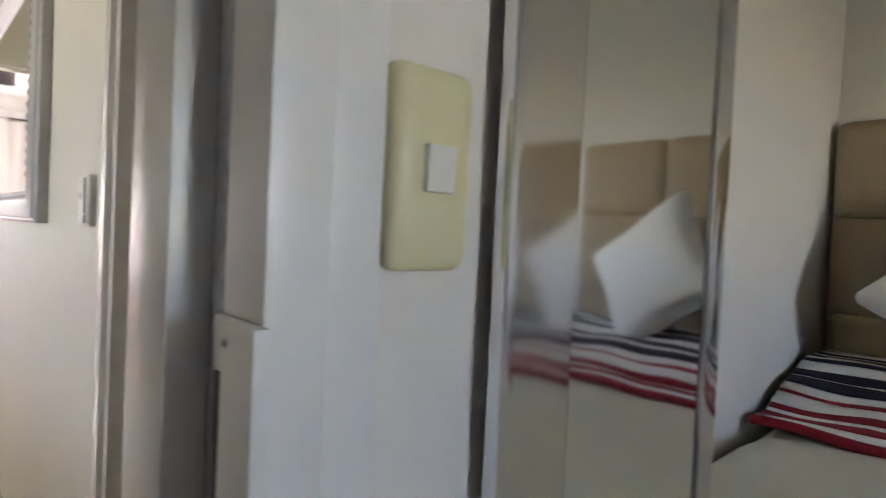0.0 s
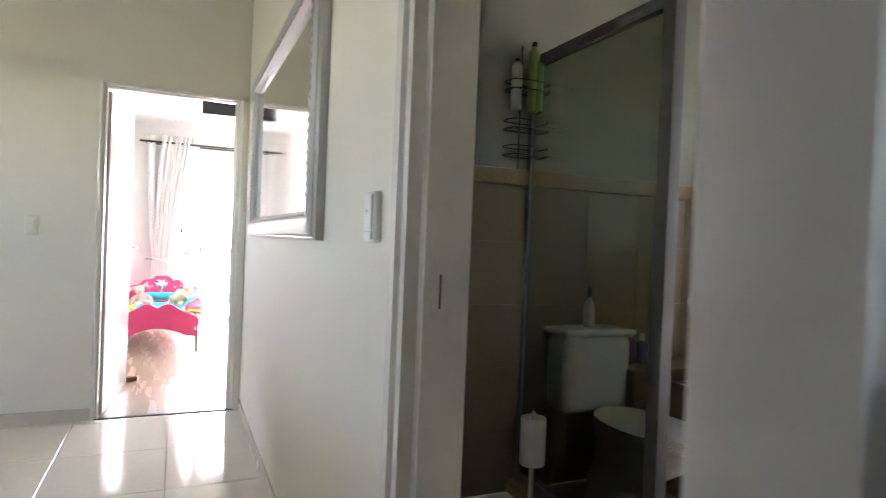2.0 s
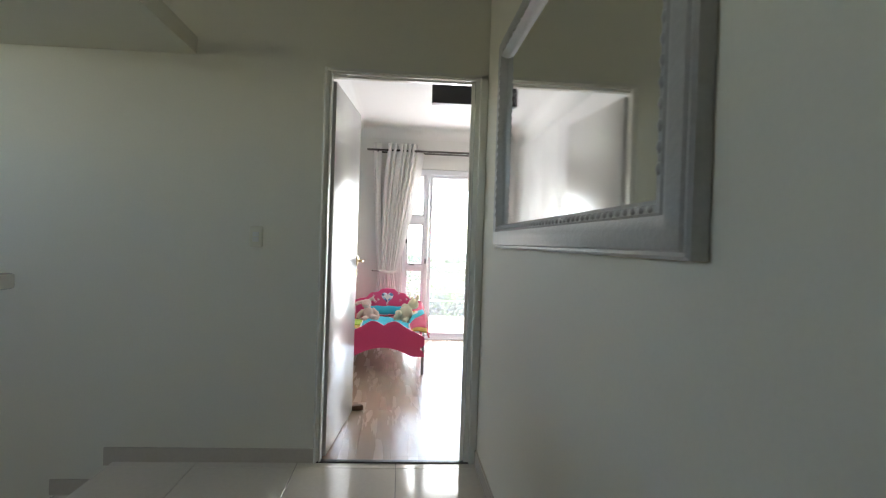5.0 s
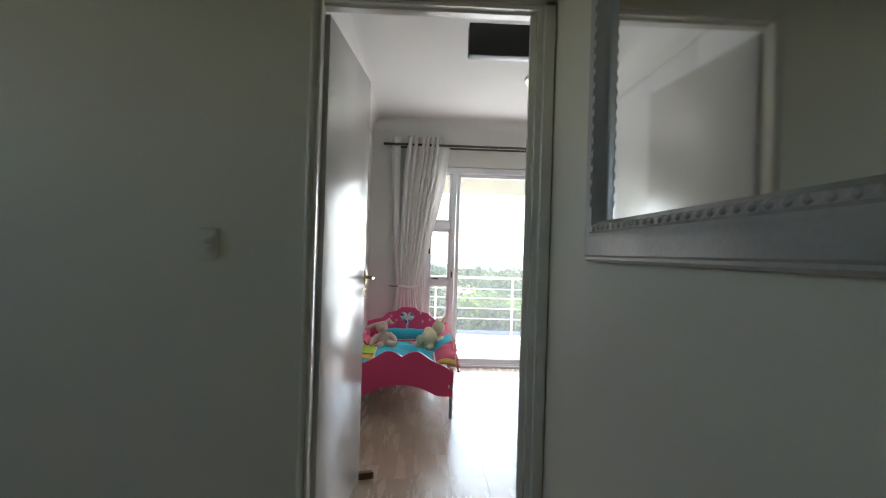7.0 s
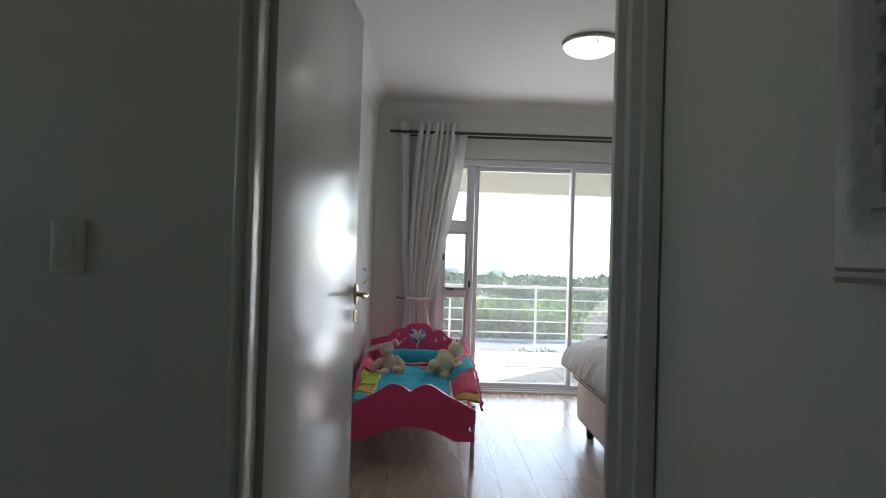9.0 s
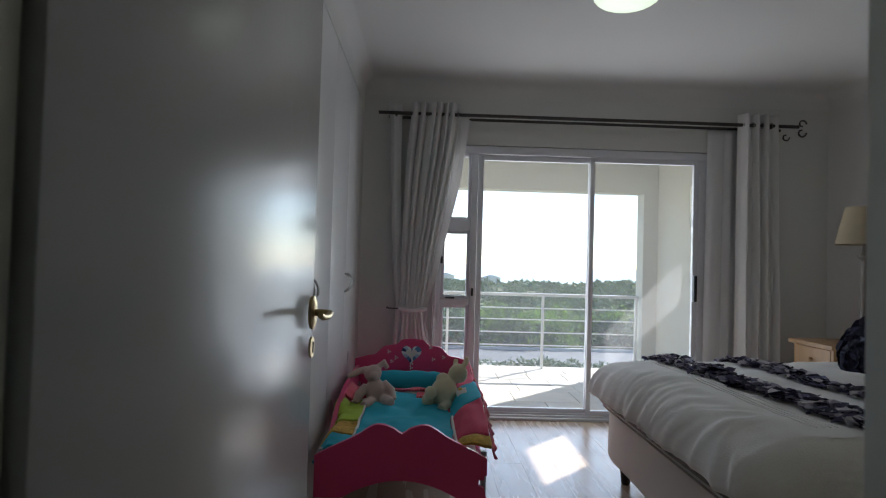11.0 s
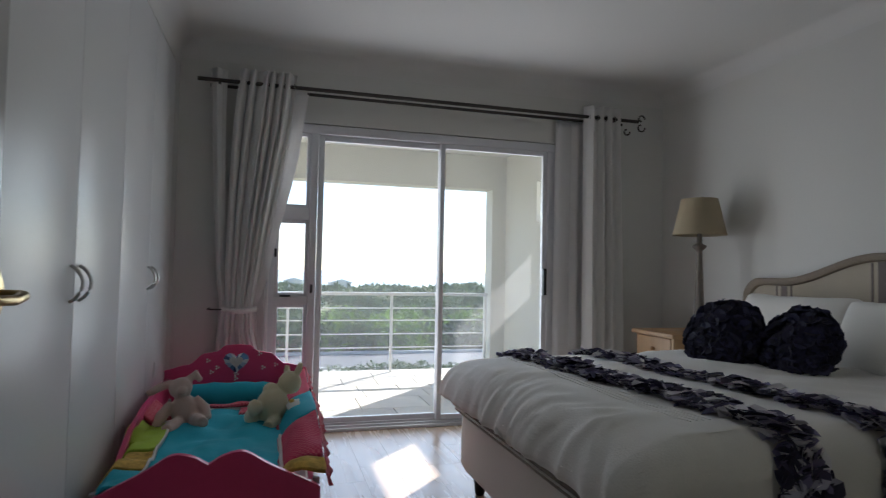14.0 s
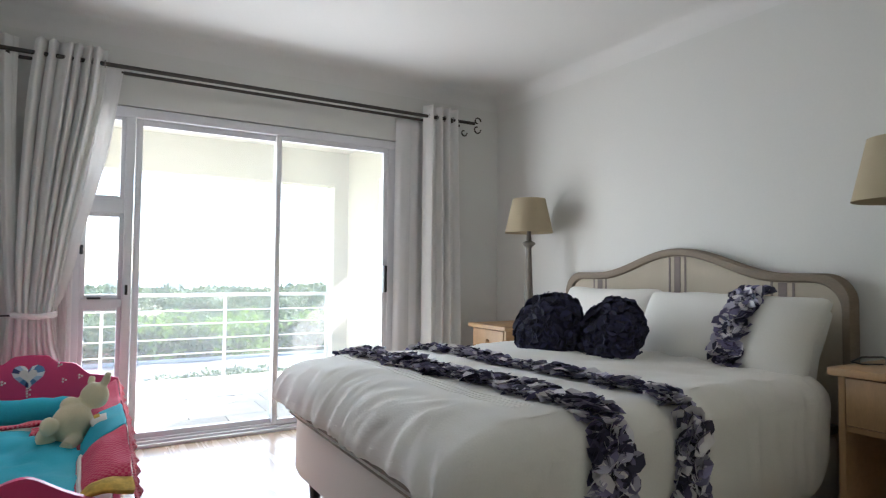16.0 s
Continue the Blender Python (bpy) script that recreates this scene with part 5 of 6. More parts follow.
lathe(bm, [(0.022, 0.80), (0.026, 0.805), (0.026, 0.90), (0.012, 0.93), (0.010, 0.95)], 1.92, 2.03, 16)
part("body", bm, STEEL, bottle)
bm = bmesh.new()
lathe(bm, [(0.012, 0.945), (0.014, 0.95), (0.013, 0.985), (0.006, 1.0)], 1.92, 2.03, 12)
part("pump", bm, BLACK, bottle, "black pump top")
roll = thing("toilet_roll_stand", (1.56, 1.93, 0), "white toilet roll on a small steel floor stand", "toilet roll")
bm = bmesh.new()
lathe(bm, [(0.0, 0.0), (0.07, 0.0), (0.07, 0.01), (0.012, 0.018), (0.010, 0.44), (0.0, 0.45)], 1.56, 1.93, 20)
part("pole", bm, STEEL, roll, "brushed steel pole on a round foot")
bm = bmesh.new()
lathe(bm, [(0.012, 0.21), (0.055, 0.21), (0.057, 0.22), (0.057, 0.41), (0.054, 0.42), (0.022, 0.42), (0.020, 0.40)], 1.56, 1.93, 24)
part("paper", bm, LINEN, roll)

tubm = thing("bathtub", (2.65, 1.0, 0), "white built-in bathtub with a brown tiled front", "bathtub")
bm = bmesh.new()
prev = None
for hx, hy, z in ((0.36, 0.86, 0.54), (0.36, 0.86, 0.575), (0.345, 0.845, 0.585), (0.29, 0.79, 0.58), (0.27, 0.76, 0.54), (0.22, 0.66, 0.22), (0.16, 0.55, 0.17)):
    ring_ = []
    for i in range(40):
        a = 2 * math.pi * i / 40
        c, s = math.cos(a), math.sin(a)
        ring_.append(bm.verts.new((2.66 + hx * math.copysign(abs(c) ** 0.45, c), 1.02 + hy * math.copysign(abs(s) ** 0.45, s), z)))
    if prev:
        for i in range(40):
            bm.faces.new((prev[i], prev[(i + 1) % 40], ring_[(i + 1) % 40], ring_[i]))
    prev = ring_
bm.faces.new(prev)
part("tub", bm, TOILET, tubm)
part("front_panel", boxes((2.315, 2.34, 0.13, 1.88, 0.0, 0.545), (2.34, 3.02, 1.86, 1.88, 0.0, 0.545), (2.34, 3.02, 0.14, 0.16, 0, 0.545)), mat("brown_bath_panel_tile", (0.17, 0.12, 0.075), 0.3, var=0.1, scale=8), tubm, "brown tiled panel")
tap = thing("bath_tap", (2.95, 1.74, 0.85), "chrome bath mixer tap on the wall", "tap")
bm = bmesh.new()
tube(bm, [(3.02, 1.74, 0.80), (2.93, 1.74, 0.80), (2.86, 1.74, 0.765), (2.84, 1.74, 0.70)], 0.018, 12)
part("spout", bm, CHROME, tap)
bm = bmesh.new()
tube(bm, [(2.95, 1.74, 0.80), (2.95, 1.74, 0.86), (2.91, 1.74, 0.88)], 0.013, 10)
part("lever", bm, CHROME, tap)
ledge = structure("trim_bath_ledge", boxes((2.10, 3.03, 1.90, 2.15, 0.0, 0.60)), mat("brown_ledge_tile", (0.17, 0.12, 0.075), 0.3, var=0.1, scale=8), "brown tiled ledge behind the bath", "ledge")
dish = thing("soap_dish", (2.76, 2.08, 0.85), "white china soap dish with a ring on the wall", "soap dish")
part("dish", soft_box(2.68, 2.88, 2.02, 2.148, 0.82, 0.875, 0.03, 8), TOILET, dish)
bm = bmesh.new()
tube(bm, [(2.73 + 0.05 * math.cos(a), 2.13, 0.91 + 0.05 * math.sin(a)) for a in [k * math.pi / 8 for k in range(17)]], 0.011, 8)
part("ring", bm, TOILET, dish)
for bx, bz, colr in ((2.20, 0.14, (0.20, 0.10, 0.26)), (2.28, 0.12, (0.14, 0.16, 0.34))):
    b = thing("shampoo_bottle", (bx, 2.05, 0.60), "dark purple shampoo bottle on the bath ledge", "bottle", "bottles on the bath ledge")
    part("body", soft_box(bx - 0.035, bx + 0.035, 2.03, 2.075, 0.60, 0.60 + bz, 0.02, 6), mat("purple_plastic", colr, 0.3), b)
    bm = bmesh.new()
    lathe(bm, [(0.014, 0.60 + bz), (0.014, 0.63 + bz), (0.010, 0.635 + bz)], bx, 2.052, 12)
    part("cap", bm, WHITEPLASTIC, b)

scr = thing("shower_screen", (1.62, 1.6, 0), "glass shower screen in an aluminium frame", "shower screen")
part("top_rail", boxes((1.60, 1.64, 1.25, 2.148, 2.03, 2.08), bevel=0.004), SCREENALU, scr)
part("bottom_rail", boxes((1.60, 1.64, 1.25, 2.148, 0.06, 0.10), bevel=0.004), SCREENALU, scr)
part("post", boxes((1.595, 1.645, 1.225, 1.285, 0.06, 2.10), bevel=0.005), SCREENALU, scr, "brushed aluminium post")
part("wall_channel", boxes((1.605, 1.635, 2.12, 2.148, 0.10, 2.03)), SCREENALU, scr)
g = part("pane", boxes((1.616, 1.624, 1.285, 2.12, 0.10, 2.03)), DIMGLASS, scr)
g.visible_shadow = False
structure("trim_shower_kerb", boxes((1.56, 1.68, 0.9, 2.148, 0.0, 0.06), bevel=0.005), TRIMTILE, "tiled kerb of the shower", "kerb")

caddy = thing("shower_caddy", (1.55, 2.08, 1.85), "dark wire shower caddy with three shelves", "shower caddy")
bm = bmesh.new()
tube(bm, [(1.55, 2.14, 1.54), (1.55, 2.14, 2.13)], 0.004, 6)
part("spine", bm, IRON, caddy)
for z in (1.60, 1.72, 1.90):
    bm = bmesh.new()
    for dz in (0, 0.04):
        tube(bm, [(1.55 + 0.105 * math.copysign(abs(math.cos(a)) ** 0.5, math.cos(a)), 2.08 + 0.055 * math.copysign(abs(math.sin(a)) ** 0.5, math.sin(a)), z + dz) for a in [k * math.pi / 12 for k in range(25)]], 0.003, 6)
    for i in range(7):
        tube(bm, [(1.46 + 0.03 * i, 2.026, z), (1.46 + 0.03 * i, 2.134, z)], 0.0018, 5)
    part("basket", bm, IRON, caddy)
for bx, h, r, colr in ((1.60, 0.17, 0.032, (0.10, 0.20, 0.06)), (1.58, 0.23, 0.026, (0.25, 0.33, 0.10)), (1.49, 0.14, 0.024, (0.45, 0.45, 0.40))):
    b = thing("toiletry_bottle", (bx, 2.08, 1.903), "green toiletry bottle standing in the caddy", "bottle", "bottles in the caddy")
    bm = bmesh.new()
    lathe(bm, [(r, 1.903), (r * 1.05, 1.81), (r, 1.903 + h * 0.8), (r * 0.4, 1.903 + h * 0.9), (r * 0.4, 1.903 + h * 0.93)], bx, 2.08, 14)
    part("body", bm, mat("bottle_plastic", colr, 0.3), b)
    bm = bmesh.new()
    lathe(bm, [(r * 0.5, 1.903 + h * 0.92), (r * 0.5, 1.903 + h), (r * 0.3, 1.903 + h * 1.02)], bx, 2.08, 12)
    part("cap", bm, BLACK, b)

bw = tagged(thing("window_2", (3.08, 0.92, 1.7), "small bathroom window with a slatted blind", "window"), kind="structure")
part("frame", boxes((3.06, 3.11, 0.55, 0.59, 1.3, 2.15), (3.06, 3.11, 1.26, 1.30, 1.3, 2.15), (3.06, 3.11, 0.59, 1.26, 1.3, 1.34), (3.06, 3.11, 0.59, 1.26, 2.11, 2.15)), ALU, bw)
g = part("pane", boxes((3.083, 3.089, 0.59, 1.26, 1.34, 2.11)), GLASS, bw)
g.visible_shadow = False
blind = thing("venetian_blind", (3.02, 0.9, 2.1), "dark slatted venetian blind nearly closed", "blind")
part("head_rail", boxes((3.0, 3.025, 0.56, 1.22, 2.10, 2.13)), BLACK, blind)
slat = None
for i in range(24):
    z = 1.38 + 0.03 * i
    if slat is None:
        slat = part("slat", turned(boxes((-0.012, 0.012, -0.33, 0.33, -0.0008, 0.0008)), pose(3.012, 0.89, z, 0, 68)), IRON, blind)
    else:
        s = new("slat", slat.data)
        s.parent = blind
        s.matrix_parent_inverse = slat.matrix_parent_inverse
        s.matrix_basis = Matrix.Translation((0, 0, 0.03 * i))
structure("trim_dado", boxes((0.64, 3.018, 2.128, 2.15, 1.47, 1.545), (3.008, 3.03, 0.13, 2.128, 1.47, 1.545), bevel=0.006), TRIMTILE, "patterned brown border tiles round the bathroom", "border tile")
bl = thing("bathroom_lamp", (1.05, 1.3, 2.6), "small round bathroom ceiling lamp", "ceiling lamp")
bm = bmesh.new()
lathe(bm, [(0.10, 2.6), (0.10, 2.57), (0.07, 2.54), (0.01, 2.53)], 1.05, 1.3, 24)
part("bowl", bm, WHITEPLASTIC, bl)

# ---- small bedroom ----
TUFT = mat("beige_faux_leather", (0.36, 0.27, 0.16), 0.45, var=0.06, scale=12, bump=0.15)
THROW_BED = mat("cream_bedspread", (0.74, 0.70, 0.56), 0.9, var=0.05, scale=12, bump=0.4, fine=120)
NAVYC = mat("navy_stripe_cloth", (0.012, 0.014, 0.04), 0.9, var=0.1)
REDC = mat("red_stripe_cloth", (0.30, 0.012, 0.02), 0.9, var=0.1)

dm = thing("dressing_mirror", (0.62, -0.28, 1.1), "tall narrow mirror with a chrome frame", "mirror")
part("back", boxes((0.474, 0.804, -0.272, -0.2605, 0.25, 1.95)), BLACK, dm, "black backing edge")
part("frame", boxes((0.459, 0.471, -0.284, -0.272, 0.25, 1.95), (0.772, 0.806, -0.280, -0.272, 0.25, 1.95), (0.471, 0.772, -0.280, -0.272, 1.93, 1.95), (0.471, 0.772, -0.280, -0.272, 0.25, 0.27), bevel=0.002), CHROME, dm, "chrome edge strip")
part("glass", boxes((0.5455, 0.772, -0.2765, -0.2725, 0.27, 1.93)), MIRROR, dm)
bm = bmesh.new()
prism(bm, [(0.471, -0.2815), (0.545, -0.2765), (0.545, -0.2725), (0.471, -0.2725)], "z", 0.27, 1.93)
part("bevel", bm, mat("worn_mirror_bevel", (0.80, 0.80, 0.78), 0.07, metal=1.0, var=0.02, bump=0.0), dm, "slanted mirror edge, slightly clouded")

gb = thing("guest_bed", (1.4, -0.75, 0), "bed with cream bedspread in the small bedroom", "bed")
part("base", soft_box(0.52, 2.3, -1.46, -0.02, 0.08, 0.44, 0.04, 8), SKIRTING_CLOTH, gb)
part("mattress", soft_box(0.52, 2.3, -1.46, -0.02, 0.44, 0.70, 0.05, 8), LINEN, gb)


def spread_warp(p):
    p.z += 0.014 * fnoise(p, 5, 1) + 0.008 * fnoise(p, 12, 3)
    if p.z < 0.64:
        p.y += 0.02 * math.sin(p.x * 20) * (0.70 - p.z)
        p.x += 0.02 * math.sin(p.y * 20) * (0.70 - p.z)
    return p


tagged(part("bedspread", soft_box(0.49, 1.98, -1.50, 0.012, 0.30, 0.77, 0.10, 26, spread_warp), THROW_BED), "cream quilted bedspread on the guest bed", "bedspread")
thr = thing("striped_throw", (1.9, -0.75, 0.77), "folded throw with navy, red and white stripes", "throw")
x = 1.70
for k in range(20):
    w = 0.018 + 0.014 * ((k * 7) % 3)
    m_ = LINEN if k % 2 else (REDC if k < 8 else NAVYC)

    def band(u, v, x0=x, w0=w):
        xx, yy = x0 + w0 * u, lerp(-1.49, 0.0, v)
        return (xx + 0.03 * fnoise((yy, k * 0.15, 0), 3), yy, 0.778 + 0.10 * min(1, max(0, (xx - 1.80) / 0.30)) + 0.012 * fnoise((xx, yy, 0), 6))
    thick(link("stripe", grid_sheet(band, 3, 40), m_, thr), 0.02, 1)
    x += w
hb2 = thing("tufted_headboard", (2.36, -0.75, 0), "beige button-tufted headboard of faux leather", "headboard")
part("backing", boxes((2.318, 2.398, -1.488, 0.009, 0.42, 1.598), bevel=0.012), TUFT, hb2)
for iy in range(4):
    for iz in range(4):
        y0_, z0_ = -1.49 + 0.375 * iy, 0.42 + 0.295 * iz
        part("pad", soft_box(2.30, 2.395, y0_ - 0.002, y0_ + 0.377, z0_ - 0.002, z0_ + 0.297, 0.03, 10), TUFT, hb2)
pillow("pillow", pose(2.12, -0.44, 1.11, -22, 38, -90), 0.48, 0.48, 0.17, "white square scatter pillow standing on a corner", 21, pinch=0.16)
pillow("pillow", pose(2.14, -1.05, 1.10, -22, 36, -90), 0.45, 0.45, 0.16, "white square scatter pillow beside another", 22, pinch=0.16)
dr = thing("chest_of_drawers", (-0.9, -3.2, 0), "brown chest of drawers against the far wall", "chest of drawers")
part("body", boxes((-2.3, -1.4, -3.58, -3.15, 0.0, 0.85), bevel=0.006), OAK, dr)
for i in range(3):
    d_ = part("drawer", boxes((-2.27, -1.43, -3.15, -3.13, 0.06 + 0.26 * i, 0.30 + 0.26 * i), bevel=0.004), OAK, dr)
    part("handle", boxes((-1.90, -1.80, -3.13, -3.11, 0.17 + 0.26 * i, 0.185 + 0.26 * i)), STEEL, d_)
# unseen window, sized and placed for the small bedroom's brightness
gw = tagged(thing("window_3", (0.75, -3.65, 1.4), "unseen white framed window added to light the small bedroom", "window"), kind="structure")
part("frame", boxes((0.42, 0.46, -3.68, -3.62, 1.2, 2.0), (1.04, 1.08, -3.68, -3.62, 1.2, 2.0), (0.46, 1.04, -3.68, -3.62, 1.2, 1.24), (0.46, 1.04, -3.68, -3.62, 1.96, 2.0)), ALU, gw)
g = part("pane", boxes((0.46, 1.04, -3.653, -3.647, 1.24, 1.96)), GLASS, gw)
g.visible_shadow = False
# unseen window over the stair, added so daylight reaches the hall
sw = tagged(thing("window_4", (-4.66, 2.6, 1.5), "unseen white framed window added to light the hall", "window"), kind="structure")
part("frame", boxes((-4.70, -4.62, 1.9, 1.95, 1.6, 2.5), (-4.70, -4.62, 3.25, 3.3, 1.6, 2.5), (-4.70, -4.62, 1.95, 3.25, 1.6, 1.65), (-4.70, -4.62, 1.95, 3.25, 2.45, 2.5)), ALU, sw)
g = part("pane", boxes((-4.663, -4.657, 1.95, 3.25, 1.65, 2.45)), GLASS, sw)
g.visible_shadow = False
OFF = Vector((0, 0, 0))

# ---- balcony rail ----
rail = thing("balcony_rail", (0.4, 10.35, -0.04), "white painted metal balcony railing with five bars", "railing")
bm = bmesh.new()
for x in (1.40, 2.505, 0.28, -0.84, -1.96):
    p = part("post", boxes((x - 0.014, x + 0.014, 10.33, 10.37, -0.045, 0.83), bevel=0.004), RAILPAINT, rail)
part("top_rail", boxes((-3.05, 2.53, 10.315, 10.385, 0.815, 0.85), bevel=0.008), RAILPAINT, rail)
for z in (0.675, 0.54, 0.39, 0.24):
    bm = bmesh.new()
    tube(bm, [(-3.05, 10.35, z), (2.53, 10.35, z)], 0.007, 8)
    part("bar", bm, RAILPAINT, rail)

# ---- outside ----
GROUNDM = mat("dry_grass_ground", (0.17, 0.17, 0.08), 0.95, var=0.3, scale=1.2, bump=0.5, fine=9)
structure("ground", boxes((-900, 900, -300, 2500, -3.2, -2.8)), GROUNDM, "dry coastal grass ground", "ground")
structure("road", boxes((-200, 200, 27.0, 31.2, -2.8, -2.77)), mat("asphalt", (0.10, 0.10, 0.105), 0.85, var=0.15, scale=2, bump=0.3), "grey asphalt road", "road")
structure("kerb", boxes((-200, 200, 31.2, 31.4, -2.8, -2.65), (-200, 200, 26.8, 27.0, -2.8, -2.65)), mat("pale_concrete_kerb", (0.40, 0.39, 0.37), 0.9, var=0.1, scale=5), "pale concrete kerb", "kerb")
structure("pavement", boxes((-200, 200, 20.0, 26.8, -2.8, -2.70)), mat("pale_sandy_paving", (0.38, 0.35, 0.30), 0.9, var=0.15, scale=3), "pale sandy verge beside the road", "pavement")


def leafage(name, clumps, per, leaf, material, label, seed):
    """A belt of bushes: many small leaf blades scattered over uneven clumps."""
    rng = np.random.default_rng(seed)
    out = []
    for (cx, cy, cz, rx, rz) in clumps:
        d = rng.normal(size=(per, 3))
        d /= np.linalg.norm(d, axis=1)[:, None]
        d[:, 2] = np.abs(d[:, 2]) * 1.1 - 0.1
        rad = rng.uniform(0.72, 1.12, per)[:, None]
        c = np.array([cx, cy, cz]) + d * rad * np.array([rx, rx, rz])
        a = rng.normal(size=(per, 3))
        a /= np.linalg.norm(a, axis=1)[:, None]
        b = np.cross(a, d + rng.normal(size=(per, 3)) * 0.4)
        b /= np.linalg.norm(b, axis=1)[:, None] + 1e-6
        s = leaf * rng.uniform(0.6, 1.4, per)[:, None]
        out.append(np.stack([c - a * s, c - b * s * 0.45, c + a * s, c + b * s * 0.45], axis=1))
    v = np.concatenate(out).reshape(-1, 3)
    f = np.arange(len(v)).reshape(-1, 4)
    me = bpy.data.meshes.new(name)
    me.from_pydata(v.tolist(), [], f.tolist())
    return tagged(link(name, me, material, smooth=False), label, "bushes", kind="stuff")


BUSH = mat("dark_coastal_leaf", (0.085, 0.115, 0.06), 0.6, var=0.3, island=0.35, scale=1.6, spec=0.05, transl=0.3)
BUSH2 = mat("fresh_lime_leaf", (0.13, 0.20, 0.05), 0.6, var=0.25, island=0.35, scale=1, spec=0.05, transl=0.4)
rb = random.Random(4)
clumps = []
for i in range(420):
    y = 33 + 50 * rb.random() ** 1.6
    x = rb.uniform(-0.9, 1.0) * (y * 0.85) + 0.12 * y
    r = rb.uniform(1.1, 2.4)
    clumps.append((x, y, -2.8 + 0.2 * r, r, rb.uniform(0.65, 1.2) + 0.004 * (y - 33)))
leafage("bushes", clumps, 480, 0.18, BUSH, "dense dark green coastal bushes across the road", 1)
limes = []
for i in range(26):
    y = rb.uniform(32.5, 37)
    x = rb.choice((rb.uniform(5, 16), rb.uniform(-22, 30)))
    r = rb.uniform(0.8, 1.7)
    limes.append((x, y, -2.7, r, rb.uniform(1.2, 2.0)))
leafage("bushes", limes, 260, 0.14, BUSH2, "fresh lime green bushes beside the road", 2)
low = [(rb.uniform(2.0, 12.0), rb.uniform(25.2, 26.4), -2.75, rb.uniform(0.3, 0.7), rb.uniform(0.25, 0.45)) for i in range(34)]
leafage("bushes", low, 120, 0.07, BUSH, "low scrubby plants on the verge", 3)
far = [(rb.uniform(-90, 130), rb.uniform(88, 135), -3.0, rb.uniform(3, 7), rb.uniform(0.8, 1.7)) for i in range(150)]
# pale glossy sea sheet, added to whiten the distance like bright haze
structure("water", boxes((-900, 900, 142, 2400, -2.8, -2.79)), mat("hazy_bright_sea", (0.30, 0.34, 0.36), 0.25, var=0.1, scale=0.05, bump=0.2), "pale sea sheet standing in for the bright distant haze", "sea")
leafage("bushes", far, 60, 0.9, BUSH, "distant hazy coastal scrub", 5)

HOUSEWALL = mat("white_house_plaster", (0.74, 0.72, 0.68), 0.9, var=0.05)
HOUSEROOF = mat("pale_house_roof", (0.70, 0.69, 0.68), 0.8, var=0.1)
for hx, hy, w, h in ((4.0, 126, 3.6, 1.5), (13.4, 126, 4.0, 1.3), (-8.5, 130, 4.2, 1.6)):
    hs = thing("house", (hx, hy, -2.8), "distant white plastered house with a grey roof", "house", "distant houses")
    part("wall", boxes((hx - w / 2, hx + w / 2, hy, hy + 8, -2.8, -2.8 + h)), HOUSEWALL, hs)
    bm = bmesh.new()
    prism(bm, [(hx - w / 2 - 0.4, -2.8 + h), (hx + w / 2 + 0.4, -2.8 + h), (hx, -2.8 + h + 0.7)], "y", hy - 0.4, hy + 8.4)
    part("roof", bm, HOUSEROOF, hs)
    for k in range(3):
        wx = hx - w / 3 + k * w / 3
        part("window", boxes((wx - 0.4, wx + 0.4, hy - 0.05, hy, -2.8 + h - 1.1, -2.8 + h - 0.4)), MOTTLED, hs)

# ---- floor pieces: hall tiles, bathroom tiles, laminate planks, balcony stones ----
FLOORS = {o.name: o for o in scene.objects}


def pieces(name, host, rects, z0, z1, material, bevel=0.002, axis="z"):
    """Loose rectangular pieces (u0, u1, v0, v1), each an object of its own under its surface."""
    shared = {}
    for u0, u1, v0, v1 in rects:
        key = (round(u1 - u0, 3), round(v1 - v0, 3))
        if key not in shared:
            bm = bmesh.new()
            w, d = u1 - u0, v1 - v0
            if axis == "z":
                box(bm, 0, w, 0, d, z0, z1, bevel, 1)
            elif axis == "y":
                box(bm, 0, w, z0, z1, 0, d, bevel, 1)
            else:
                box(bm, z0, z1, 0, w, 0, d, bevel, 1)
            me = bpy.data.meshes.new(name)
            bm.to_mesh(me)
            bm.free()
            me.materials.append(material)
            shared[key] = me
        ob = new(name, shared[key])
        ob.parent = host
        ob.location = {"z": (u0, v0, 0), "y": (u0, 0, v0), "x": (0, u0, v0)}[axis]


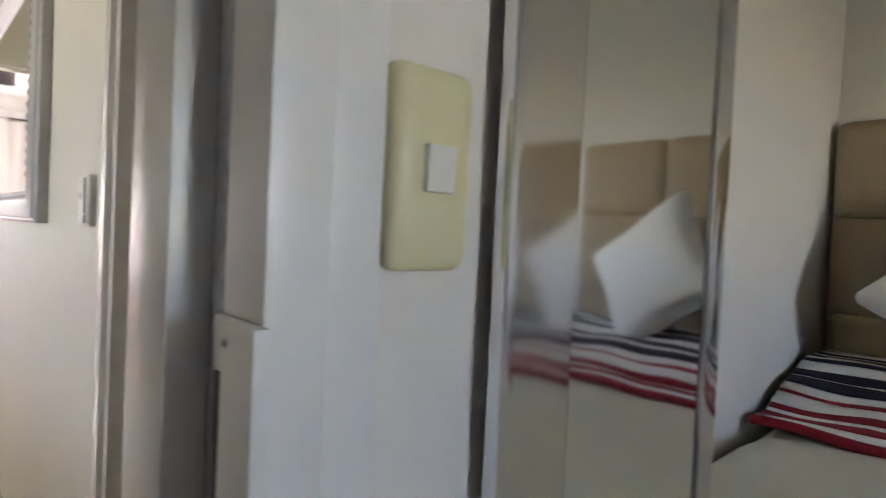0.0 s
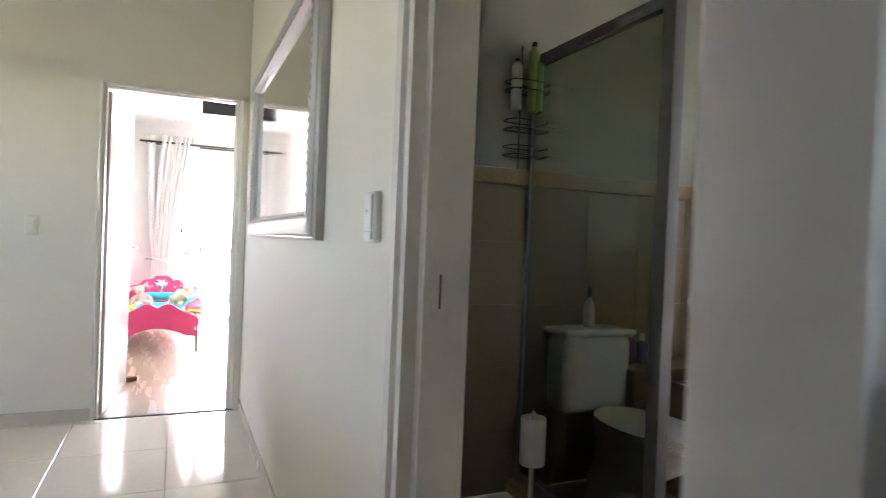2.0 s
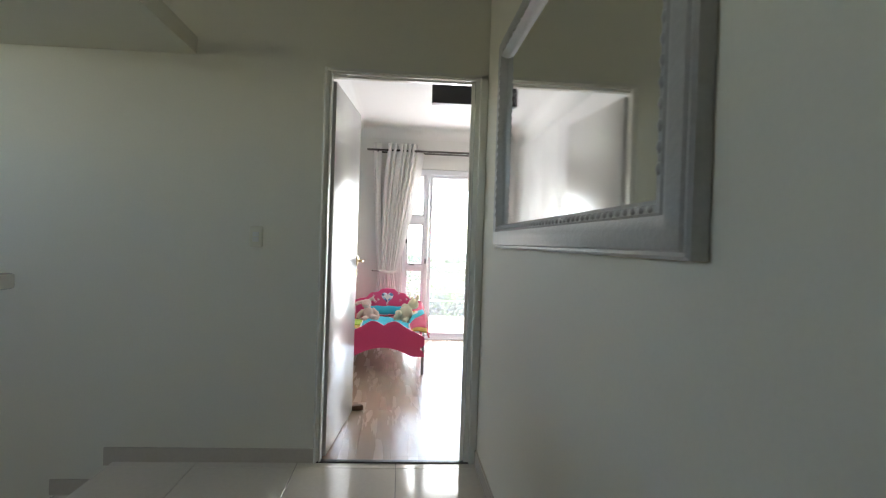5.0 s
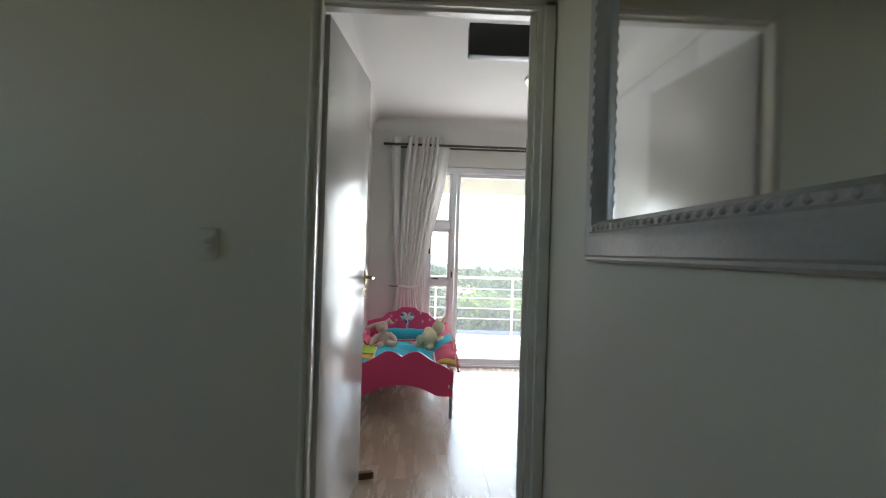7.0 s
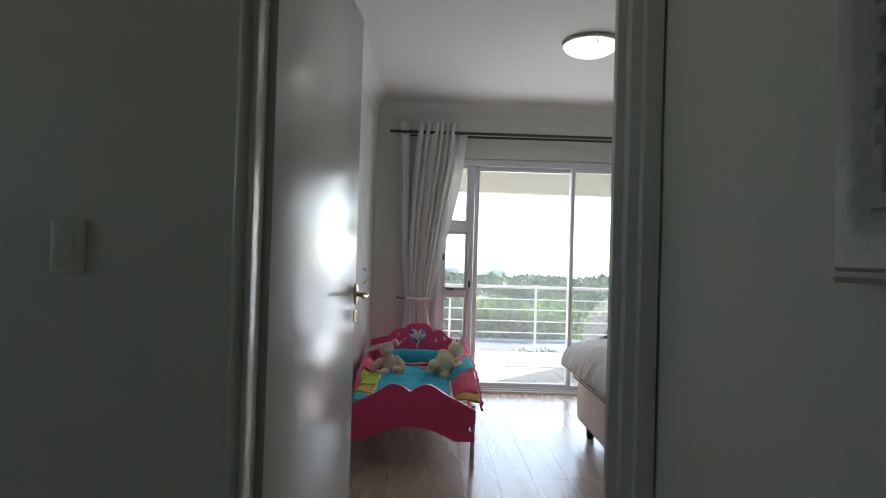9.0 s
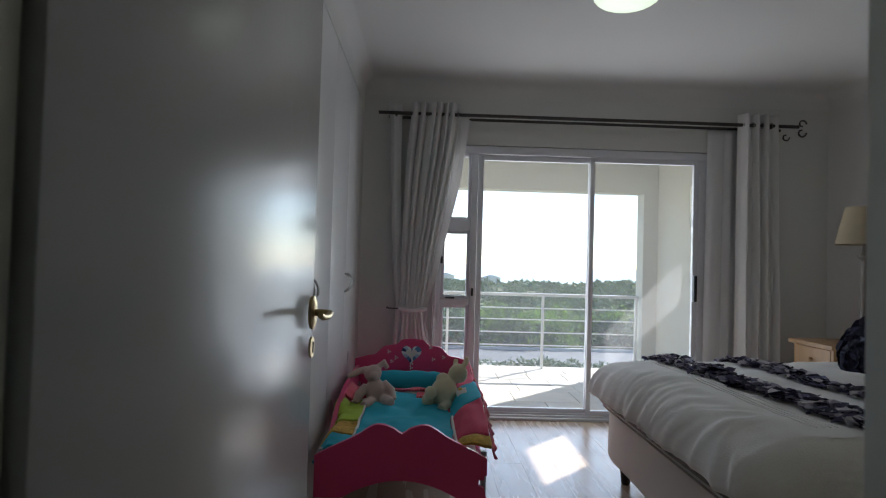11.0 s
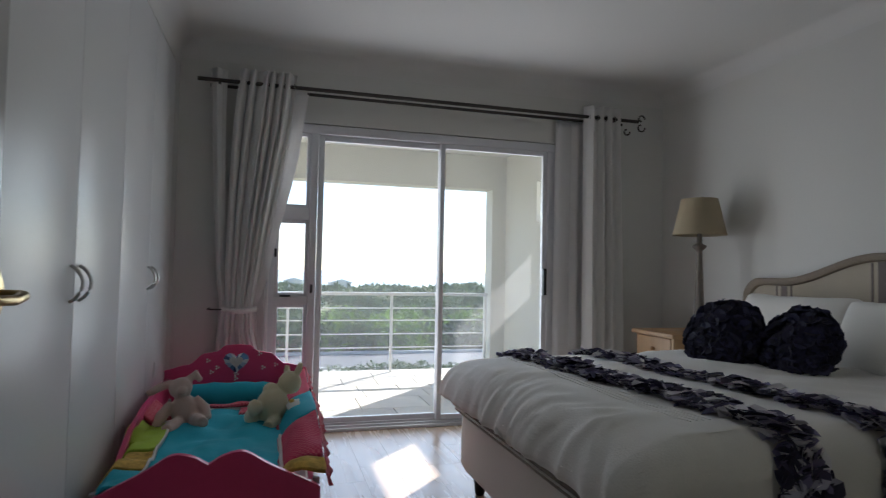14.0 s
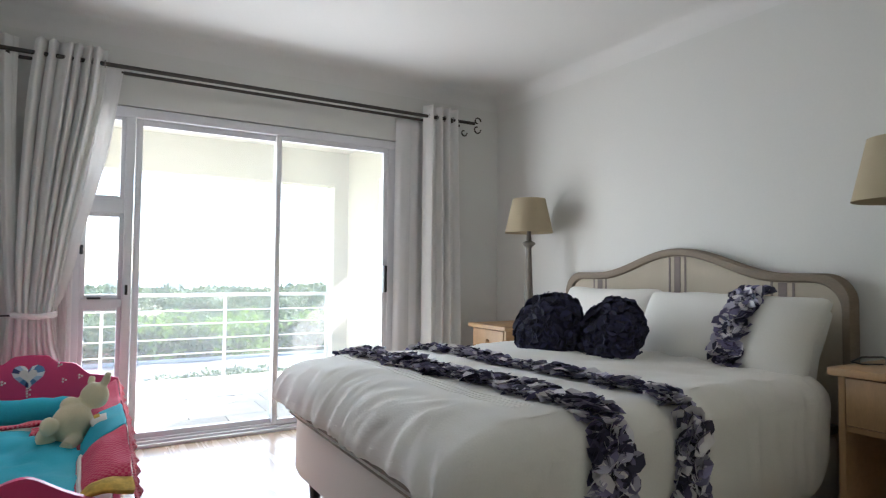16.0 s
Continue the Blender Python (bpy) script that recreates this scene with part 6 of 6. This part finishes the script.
def spans(lines, gap):
    return [(a + gap, b - gap) for a, b in zip(lines, lines[1:])]


xs = [-1.40, -0.975, -0.455, 0.065, 0.50]
ys = [-0.13, 0.37, 0.945, 1.52, 2.095, 2.67, 3.245, 3.82, 3.90]
pieces("floor_tile", FLOORS["floor_hall"], [(a, b, c, d) for a, b in spans(xs, 0.0018) for c, d in spans(ys, 0.0018)], -0.006, 0.0, TILE, 0.0008)
pieces("floor_tile", FLOORS["floor_hall"], [(-0.555, -0.128, -0.258, -0.132), (-0.124, 0.298, -0.258, -0.132)], -0.006, 0.0, TILE, 0.0008)
rects = []
rp = random.Random(8)
x = -1.12
while x < 3.1:
    y = YB - 0.085 - rp.uniform(0, 1.2)
    while y < YN + 0.01:
        a, b = max(y, YB - 0.085), min(y + 1.28, YN + 0.01)
        if b - a > 0.05:
            rects.append((x, min(x + 0.192, 3.12), a, b - 0.0006))
        y += 1.28
    x += 0.1926
pieces("plank", FLOORS["floor_bedroom"], rects, -0.008, 0.0, PLANK, 0.0003)
rects = []
y = 8.0
while y < 10.48:
    d = rp.choice((0.28, 0.36, 0.44))
    x = -3.0 + rp.uniform(0, 0.3)
    while x < 2.72:
        w = rp.uniform(0.30, 0.62)
        rects.append((x, min(x + w, 2.72) - 0.006, y, min(y + d, 10.49) - 0.006))
        x += w
    y += d
pieces("stone_tile", FLOORS["floor_balcony"], rects, -0.045, -0.03, SLATE, 0.003)
pieces("wall_tile", FLOORS["wall_bathroom"], [(a, b, c, d) for a, b in spans([0.64 + 0.3325 * i for i in range(8)][:8] + [3.03], 0.0005) for c, d in spans([0.0, 0.30, 0.60, 0.90, 1.20, 1.47], 0.0005)], 2.141, 2.151, BTILE, 0.0005, "y")
pieces("wall_tile", FLOORS["wall_bathroom"], [(a, b, c, d) for a, b in spans([0.13, 0.55, 0.92, 1.30, 1.72, 2.14], 0.001) for c, d in spans([0.0, 0.30, 0.60, 0.90, 1.20], 0.001)], 3.022, 3.032, BTILE, 0.0012, "x")
